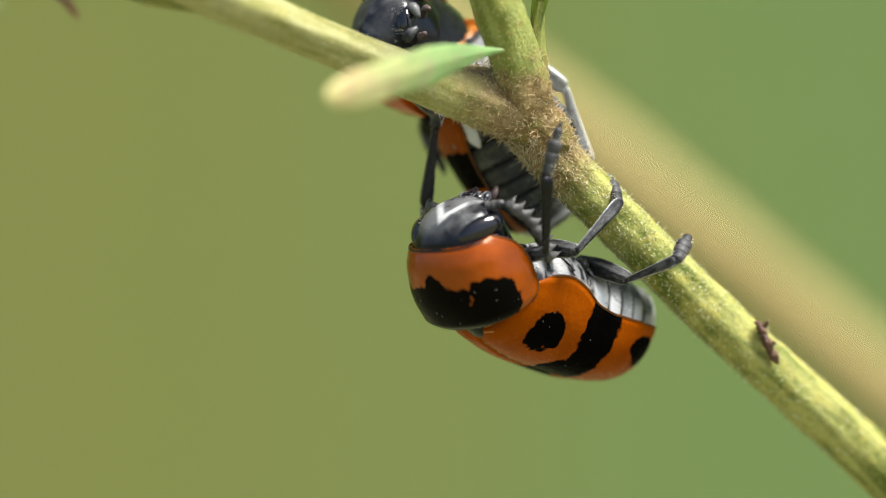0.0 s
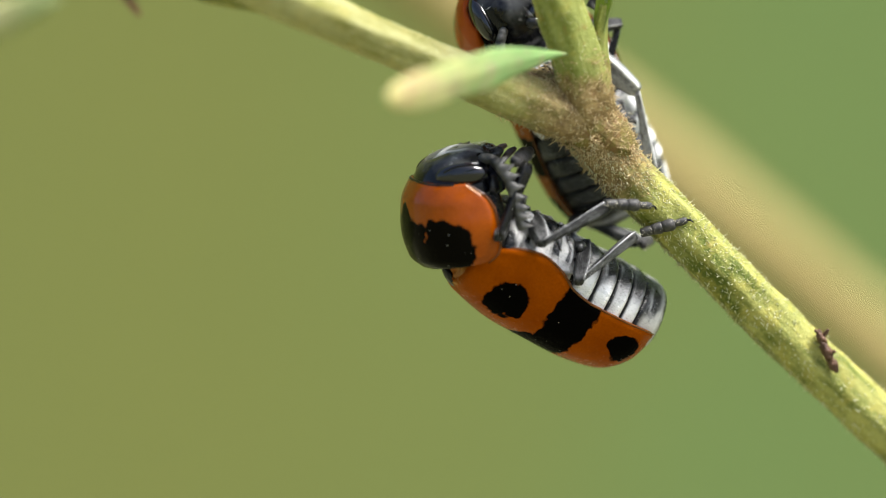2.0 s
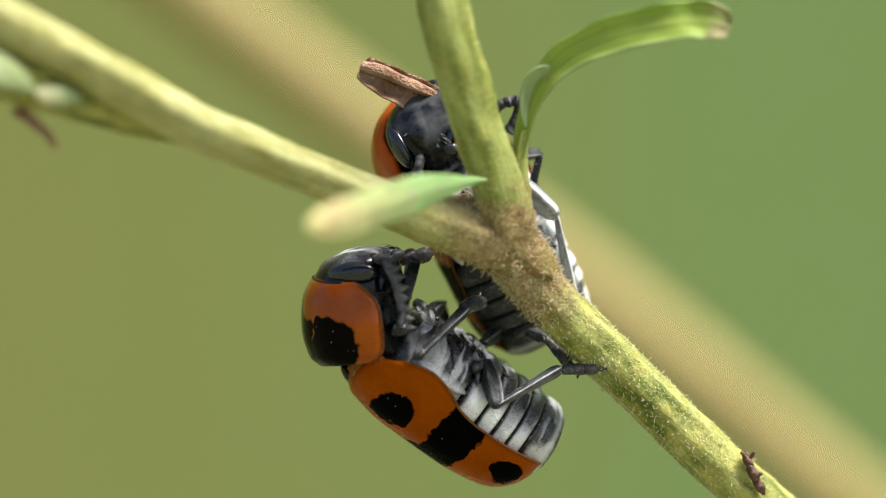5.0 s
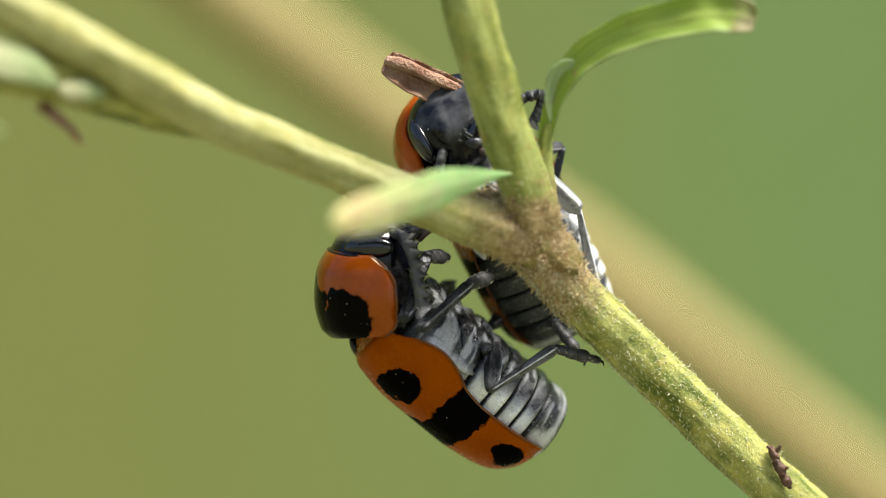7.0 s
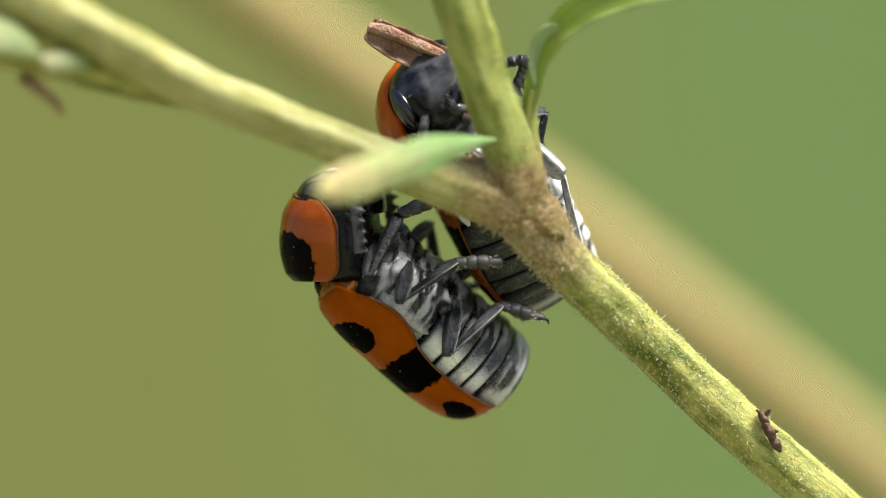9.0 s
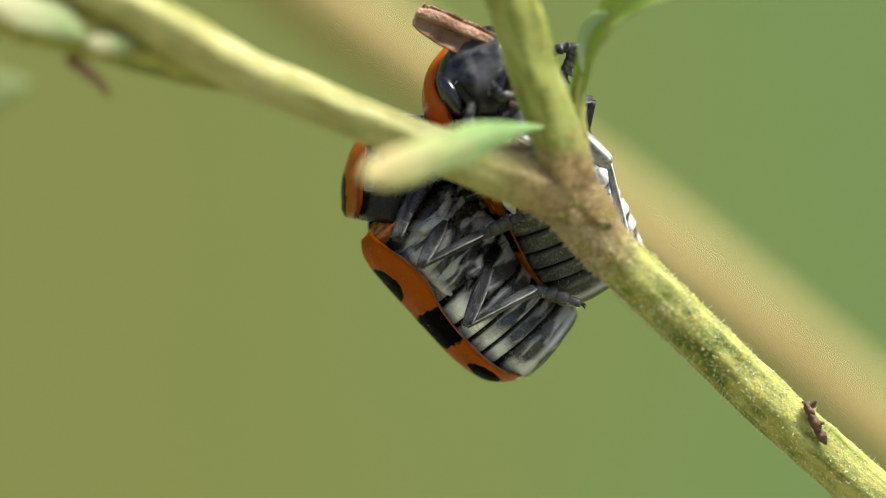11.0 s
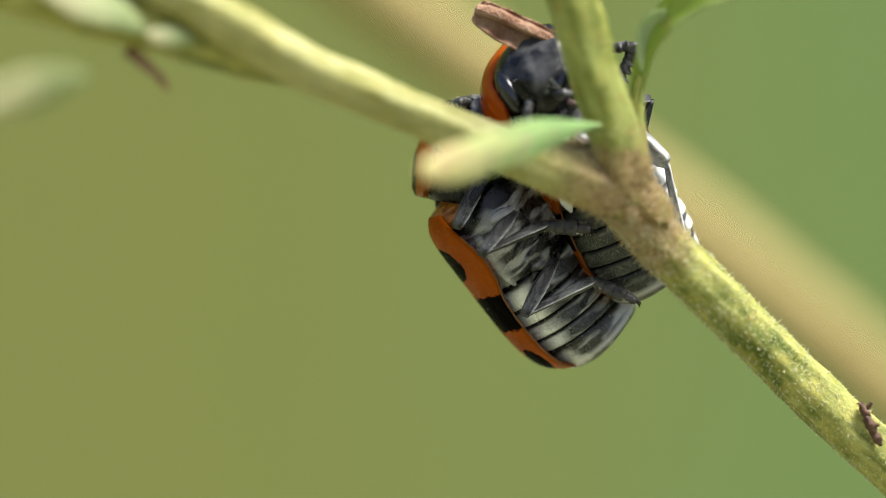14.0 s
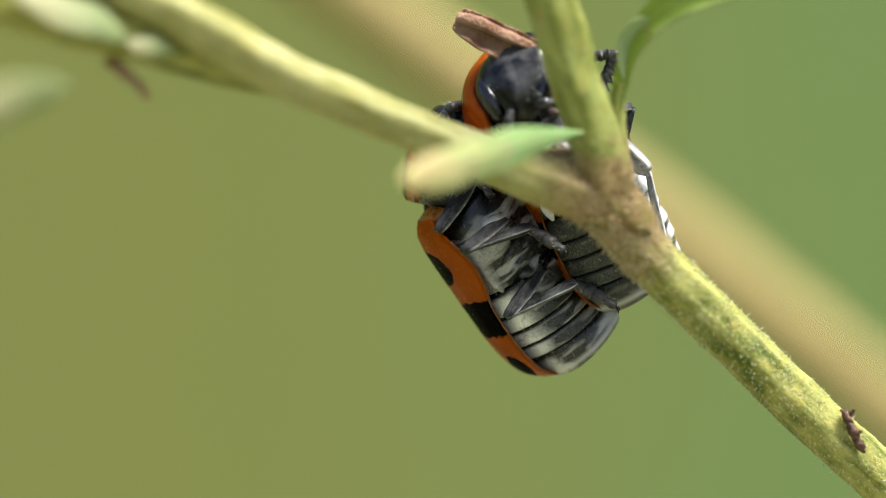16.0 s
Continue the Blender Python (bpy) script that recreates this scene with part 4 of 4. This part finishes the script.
            shins, t0.data = t0.data, front
        elif i == 1:
            trio[1].data = shins
            t0 = trio[1]
    for s in (-1, 1):
        for x in (1.95, 0.05):
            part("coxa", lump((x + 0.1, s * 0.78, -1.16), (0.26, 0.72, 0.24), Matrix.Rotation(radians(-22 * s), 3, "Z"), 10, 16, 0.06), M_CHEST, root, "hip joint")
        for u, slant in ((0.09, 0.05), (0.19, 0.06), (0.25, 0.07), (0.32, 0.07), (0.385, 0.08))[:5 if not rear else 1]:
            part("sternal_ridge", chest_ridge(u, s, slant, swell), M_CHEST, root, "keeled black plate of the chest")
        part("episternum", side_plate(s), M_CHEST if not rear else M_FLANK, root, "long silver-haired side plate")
    if not rear:  # a shorter, more deeply sunk head
        for o in neck.children:
            if o.name.split(".")[0] not in ("collar", "prosternum", "shield_rim", "antenna"):
                o.data.transform(Matrix.Translation((1.75 * MM, 0, 0)) @ Matrix.Diagonal((0.84, 1, 1, 1)) @ Matrix.Translation((-1.75 * MM, 0, 0)))
    if rear:  # the free middle leg has sunlight painted white into its hair
        for o in legs[4][:2]:
            o.data = o.data.copy()
            o.data.materials.clear()
            o.data.materials.append(M_LIT_LEG)
        legs[4][0].data.transform(Matrix.Diagonal((1, 1.5, 1.6, 1)))
    mid = legs[1][1].data.copy()  # the middle shins are as dark as the thighs
    mid.materials.clear()
    mid.materials.append(M_LEG)
    legs[1][1].data = mid
    if not rear:
        legs[4][1].data = mid
    for o in (neck, *neck.children):
        o.data.transform(Matrix.Diagonal((*NECK_SIZE, 1)))
    return root, neck, legs


JOINT = 2.62   # how far forward the neck shield meets the body
HIPS = [(1.95, -0.65, -1.3), (0.05, -0.7, -1.35)]
NECK_HIP = (0.9, -0.5, -0.8)


def body_pose(x, y, z, fwd, back):
    k = 1 + y / 150
    return Matrix.Translation(mm(x * k, y, z * k)) @ basis(fwd, back).to_4x4()


def neck_pose(body, way, twist=0.0, lift=0.5):
    """The neck shield in the body's space, bent so that it points along way and rolled by twist degrees."""
    bt = body.to_3x3()
    turn = (bt @ Vector((1, 0, 0))).rotation_difference(Vector(way).normalized()).to_matrix()
    return Matrix.Translation(mm(JOINT - 0.9 * (0.5 - lift), 0, lift)) @ (bt.inverted() @ turn @ bt).to_4x4() @ pose(0, 0, 0, twist)


def leg_poses(body, hip, knee, ankle, tip):
    """Poses of thigh, shin and foot in the body's space; hip in that space, the other joints in the world (mm)."""
    inv = body.inverted()
    p, out = Vector(hip), []
    for q, ln in ((knee, FEMUR), (ankle, TIBIA), (tip, TARSUS)):
        q = (inv @ mm(*q)) / MM
        d = (q - p).normalized()
        z = Vector((-0.3, 0, -1)) if abs(d.z) < 0.9 else Vector((1, 0, 0))
        out.append(Matrix.Translation(p * MM) @ basis(d, z).to_4x4())
        p = p + d * ln
    return out


# the rear beetle's free feeler, bent round the stalk (in its neck's space)
REAR_BODY = body_pose(2.38, 2.6, 0.33, (-0.49, -0.2, 0.85), (-0.5, 0.86, -0.06))
REAR_NECK = REAR_BODY @ neck_pose(REAR_BODY, (-0.08, -0.87, 0.4), 0.0, 0.65)
REAR_FEELERS = [Vector([c / MM / k for c, k in zip(REAR_NECK.inverted() @ mm(*p), NECK_SIZE)]) for p in ((2.06, 0.9, 4.15), (2.48, 0.9, 4.52), (2.93, 0.9, 4.57), (2.9, 1.0, 4.2), (2.62, 1.1, 3.66))]

front_beetle = build_beetle("orange and black spotted beetle clambering under the stem", 1)
rear_beetle = build_beetle("orange and black beetle clinging behind the stem node", 2, True, REAR_FEELERS)


def still_leg(beetle, i, body, hip, joints):
    for o, m in zip(beetle[2][i], leg_poses(body, hip, *joints)):
        o.matrix_basis = m


def motions():
    # the lower beetle: seconds, place (x, depth, z), forward, back, neck's way, roll and lift
    rows = [
        (0.0, (3.57, 0.60, -5.32), (-0.681, -0.688, 0.251), (-0.15, -0.1, -0.98), (-0.340, -0.330, 0.880), 6.0, 0.50),
        (0.5, (3.24, 0.56, -5.05), (-0.775, -0.535, 0.325), (-0.29, -0.06, -0.955), (-0.335, -0.26, 0.905), 6.0, 0.50),
        (1.0, (2.74, 0.51, -4.82), (-0.786, -0.506, 0.356), (-0.39, -0.02, -0.92), (-0.247, -0.243, 0.933), 6.0, 0.50),
        (1.5, (2.60, 0.37, -4.57), (-0.822, -0.404, 0.401), (-0.442, 0.009, -0.897), (-0.200, -0.200, 0.960), 6.0, 0.50),
        (2.0, (1.91, 0.33, -4.40), (-0.827, -0.365, 0.427), (-0.481, 0.067, -0.874), (-0.150, -0.175, 0.970), 7.0, 0.50),
        (2.5, (1.50, 0.29, -4.31), (-0.830, -0.324, 0.453), (-0.513, 0.129, -0.848), (-0.100, -0.150, 0.980), 8.0, 0.50),
        (3.0, (1.49, 0.34, -4.24), (-0.832, -0.283, 0.478), (-0.537, 0.193, -0.821), (-0.075, -0.125, 0.985), 9.0, 0.50),
        (3.5, (1.39, 0.50, -4.15), (-0.831, -0.241, 0.501), (-0.553, 0.256, -0.793), (-0.050, -0.100, 0.990), 10.0, 0.50),
        (4.0, (1.28, 0.64, -4.07), (-0.820, -0.250, 0.515), (-0.568, 0.250, -0.784), (-0.070, -0.100, 0.990), 10.0, 0.50),
        (6.5, (1.01, 1.36, -3.73), (-0.761, -0.294, 0.578), (-0.643, 0.224, -0.732), (-0.085, -0.100, 0.982), 10.0, 0.62),
        (7.0, (0.62, 1.50, -3.55), (-0.748, -0.302, 0.590), (-0.657, 0.218, -0.721), (-0.050, -0.100, 0.980), 10.0, 0.50),
        (7.5, (0.48, 1.77, -3.34), (-0.741, -0.310, 0.596), (-0.669, 0.268, -0.693), (-0.047, -0.100, 0.980), 8.3, 0.50),
        (8.0, (0.24, 2.03, -3.09), (-0.734, -0.317, 0.601), (-0.679, 0.317, -0.662), (-0.043, -0.100, 0.980), 6.7, 0.50),
        (8.5, (-0.07, 2.30, -3.09), (-0.726, -0.324, 0.607), (-0.688, 0.364, -0.628), (-0.040, -0.100, 0.980), 5.0, 0.50),
        (10.8, (-0.01, 2.94, -2.17), (-0.703, -0.149, 0.696), (-0.591, 0.667, -0.454), (0.089, -0.026, 0.989), -12.5, 0.38),
        (11.0, (-0.03, 3.00, -2.13), (-0.699, -0.133, 0.702), (-0.574, 0.690, -0.441), (0.100, -0.020, 0.990), -14.0, 0.36),
        (11.5, (0.06, 3.02, -2.02), (-0.689, -0.164, 0.706), (-0.584, 0.703, -0.406), (0.104, -0.020, 0.990), -14.4, 0.35),
        (12.0, (0.13, 3.04, -2.01), (-0.678, -0.195, 0.709), (-0.593, 0.715, -0.371), (0.108, -0.020, 0.990), -14.8, 0.35),
        (12.5, (0.13, 3.06, -1.94), (-0.666, -0.225, 0.712), (-0.602, 0.725, -0.334), (0.112, -0.020, 0.990), -15.2, 0.34),
        (13.0, (0.14, 3.08, -1.85), (-0.655, -0.235, 0.718), (-0.614, 0.720, -0.325), (0.116, -0.020, 0.990), -15.6, 0.33),
        (14.0, (0.16, 3.12, -1.78), (-0.634, -0.253, 0.730), (-0.636, 0.708, -0.307), (0.124, -0.020, 0.990), -16.4, 0.32),
        (15.0, (0.27, 3.16, -1.75), (-0.613, -0.272, 0.742), (-0.658, 0.696, -0.288), (0.132, -0.020, 0.990), -17.2, 0.30),
        (16.0, (0.29, 3.20, -1.74), (-0.591, -0.290, 0.753), (-0.679, 0.683, -0.269), (0.140, -0.020, 0.990), -18.0, 0.29),
    ]
    bodies = {t: body_pose(*p, f, b) for t, p, f, b, w, r, h in rows}
    necks = {t: neck_pose(bodies[t], w, r, h) for t, p, f, b, w, r, h in rows}
    walk(front_beetle[0], list(bodies.items()))
    walk(front_beetle[1], list(necks.items()))

    def tread(i, joints, neck=False):
        keys = {k: [] for k in range(3)}
        for t, *j in joints:
            hip = HIPS[i - 1] if not neck else tuple((necks[t] @ mm(*NECK_HIP)) / MM)
            for k, m in enumerate(leg_poses(bodies[t], hip, *j)):
                keys[k].append((t, m))
        for k in range(3):
            walk(front_beetle[2][i][k], keys[k])

    tread(0, [
        (0.0, (3.27, -3.06, -3.75), (3.28, -3.77, -1.46), (3.67, -3.76, 0.11)),
        (0.5, (2.72, -2.79, -3.69), (3.16, -3.64, -1.49), (3.84, -3.13, -0.25)),
        (1.0, (1.36, -3.07, -3.65), (1.67, -2.14, -1.46), (2.18, -0.83, -0.93)),
        (1.5, (1.04, -3.02, -3.55), (1.32, -2.76, -1.28), (1.86, -1.44, -0.83)),
        (2.5, (-0.42, -2.86, -2.92), (0.19, -1.66, -0.94), (0.71, -0.32, -0.50)),
        (3.0, (-0.45, -2.73, -2.78), (0.32, -1.43, -0.91), (0.92, -0.11, -0.54)),
        (3.5, (-0.41, -2.51, -2.27), (-0.06, -1.51, -0.12), (0.47, -0.16, 0.27)),
        (7.0, (-1.16, -1.72, -2.08), (-0.52, -0.23, -0.30), (0.17, 1.10, -0.23)),
        (8.5, (-1.76, -0.93, -1.82), (-0.85, 0.36, -0.02), (0.44, 0.97, 0.44)),
        (11.0, (-2.28, 0.60, -1.00), (-1.35, 1.96, 0.71), (-0.36, 1.20, 1.55)),
        (16.0, (-2.12, 1.10, -0.54), (-1.10, 1.74, 1.47), (-0.69, 0.81, 0.37)),
    ], neck=True)
    tread(1, [
        (0.0, (4.19, -2.59, -3.71), (5.48, -1.13, -2.31), (5.23, 0.10, -1.48)),
        (0.5, (3.22, -2.73, -3.77), (4.66, -1.28, -2.50), (5.29, -0.27, -1.59)),
        (1.0, (2.82, -2.78, -3.55), (4.58, -1.49, -2.55), (5.48, -1.00, -1.46)),
        (1.5, (2.29, -2.83, -3.45), (4.07, -2.11, -2.40), (5.44, -1.92, -1.82)),
        (3.5, (0.32, -2.64, -3.30), (1.76, -1.34, -1.89), (2.45, -0.03, -1.66)),
        (7.0, (-0.65, -1.74, -2.33), (0.81, -0.34, -1.04), (1.49, 0.97, -0.80)),
        (8.5, (-0.92, -1.10, -2.41), (0.74, 0.22, -1.28), (2.22, 0.43, -1.32)),
        (11.0, (-1.57, -0.06, -1.84), (0.18, 1.31, -0.96), (1.49, 0.92, -0.34)),
        (16.0, (-1.47, -0.07, -1.29), (0.40, 1.25, -0.58), (1.55, 0.57, -1.26)),
    ])
    tread(2, [
        (0.0, (5.80, -0.96, -4.58), (7.09, -2.79, -3.95), (7.41, -1.99, -3.45)),
        (0.5, (4.24, -1.72, -4.72), (6.19, -0.38, -4.36), (7.76, -0.38, -4.22)),
        (1.0, (4.03, -1.66, -4.85), (5.78, -0.3, -4.16), (7.1, -0.75, -3.9)),
        (1.5, (3.15, -1.95, -4.59), (4.70, -1.06, -3.39), (6.05, -1.0, -3.02)),
        (3.5, (2.71, -2.00, -4.43), (4.50, -0.85, -3.48), (5.92, -1.05, -3.04)),
        (7.0, (1.44, -0.97, -4.15), (3.34, -0.13, -2.94), (4.75, 0.22, -3.33)),
        (8.5, (0.60, -0.18, -4.06), (2.14, 0.96, -2.61), (3.58, 0.93, -3.03)),
        (11.0, (-0.23, 0.67, -3.63), (1.79, 1.40, -2.55), (3.22, 1.30, -3.01)),
        (16.0, (-0.19, 0.78, -3.23), (1.78, 1.68, -2.21), (3.09, 1.51, -2.92)),
    ])
    # its far fore and middle legs lie folded along the far flank; the far hind leg comes down, then folds too
    b0 = bodies[0.0]

    def folded(hip, joints):
        return leg_poses(b0, hip, *[tuple((b0 @ mm(*j)) / MM) for j in joints])

    for i, hip, joints in (
            (3, (3.5, 0.5, -1.0), ((3.4, 2.3, -0.6), (2.2, 2.6, 0.2), (1.2, 2.5, 0.4))),
            (4, (1.95, 0.65, -1.3), ((1.3, 2.4, -1.2), (0.1, 2.6, -0.2), (-0.9, 2.5, -0.2)))):
        for o, m in zip(front_beetle[2][i], folded(hip, joints)):
            o.matrix_basis = m
    hip = (0.05, 0.7, -1.35)
    reach = folded(hip, ((-0.6, 2.2, -1.8), (-1.2, 0.7, -2.6), (-2.0, -0.3, -2.7)))
    half = folded(hip, ((-0.6, 2.35, -1.5), (-1.5, 1.7, -1.5), (-2.4, 1.1, -1.6)))
    fold = folded(hip, ((-0.6, 2.4, -1.2), (-1.8, 2.6, -0.3), (-2.8, 2.4, -0.4)))
    for k in range(3):
        walk(front_beetle[2][5][k], [(0.0, fold[k]), (1.0, fold[k]), (1.8, half[k]), (2.6, reach[k]), (7.5, reach[k]), (9.2, half[k]), (11.0, fold[k]), (16.0, fold[k])])

    # the upper beetle clings behind the stem and shifts a little at first
    brows = [
        (0.0, (2.1, 2.6, -0.1), (-0.56, -0.2, 0.8), (-0.72, 0.66, -0.08), (-0.5, -0.74, 0.32), 0.0),
        (0.8, (2.36, 2.6, 0.08), (-0.54, -0.2, 0.82), (-0.6, 0.77, -0.1), (-0.26, -0.82, 0.36), 0.0),
        (1.6, (2.52, 2.6, 0.3), (-0.49, -0.2, 0.85), (-0.5, 0.86, -0.06), (-0.08, -0.87, 0.4), 0.0),
        (3.5, (2.5, 2.6, 0.33), (-0.49, -0.2, 0.85), (-0.5, 0.86, -0.06), (-0.08, -0.87, 0.4), 0.0),
        (7.0, (2.38, 2.6, 0.33), (-0.49, -0.2, 0.85), (-0.5, 0.86, -0.06), (-0.08, -0.87, 0.4), 0.0),
        (16.0, (2.28, 2.6, 0.28), (-0.49, -0.2, 0.85), (-0.5, 0.86, -0.06), (-0.08, -0.87, 0.4), 0.0)]
    bb = {t: body_pose(*p, f, b) for t, p, f, b, w, r in brows}
    walk(rear_beetle[0], list(bb.items()))
    walk(rear_beetle[1], [(t, neck_pose(bb[t], w, r, 0.65)) for t, p, f, b, w, r in brows])
    body = bb[16.0]
    nk = neck_pose(body, brows[-1][4], 0.0, 0.65)
    fl, fr = tuple((nk @ mm(0.9, 0.5, -0.8)) / MM), tuple((nk @ mm(*NECK_HIP)) / MM)
    for i, hip, joints in (
            (1, HIPS[0], ((3.0, 0.6, 0.6), (2.4, 0.5, 1.0), (2.2, 0.4, 0.4))),
            (2, HIPS[1], ((3.9, 0.9, -1.2), (3.2, 0.7, -0.2), (2.8, 0.6, 0.6))),
            (5, (0.05, 0.7, -1.35), ((3.7, 0.9, -1.6), (3.4, 0.7, -0.3), (4.6, 0.3, -1.15)))):
        still_leg(rear_beetle, i, body, hip, joints)
    still_leg(rear_beetle, 4, bb[3.5], (1.95, 0.65, -1.3), ((4.12, 1.0, 1.22), (4.62, 1.35, -0.85), (4.72, 1.7, -1.4)))
    # its near foreleg reaches down past the branch, then draws up
    near = []
    for t, joints in (
            (0.0, ((-0.07, 0.6, -0.71), (-0.28, 0.9, -2.63), (-0.14, 1.2, -3.4))),
            (0.8, ((-0.1, 0.7, 0.13), (-0.32, 0.9, -1.32), (-0.07, 1.2, -2.17))),
            (1.6, ((0.27, 0.9, 1.87), (1.03, 0.9, 1.53), (1.38, 1, 1.16))), (16.0, ((0.27, 0.9, 1.87), (1.03, 0.9, 1.53), (1.38, 1, 1.16)))):
        b = bb[t]
        q = next(neck_pose(b, w, r, 0.65) for tt, p, f, k, w, r in brows if tt == t)
        near.append((t, leg_poses(b, tuple((q @ mm(*NECK_HIP)) / MM), *joints)))
    for k in range(3):
        walk(rear_beetle[2][0][k], [(t, m[k]) for t, m in near])
    # its far foreleg lies folded at first, then reaches round the stalk
    out = leg_poses(body, fl, (4.01, 1.6, 3.03), (2.82, 1.0, 0.36), (2.99, 1.2, -0.49))
    tucked = leg_poses(body, fl, (0.6, 4.0, 2.6), (0.4, 4.5, 1.2), (0.4, 4.6, 0.2))
    for k in range(3):
        walk(rear_beetle[2][3][k], [(0.0, tucked[k]), (0.8, tucked[k]), (2.2, out[k]), (16.0, out[k])])


motions()
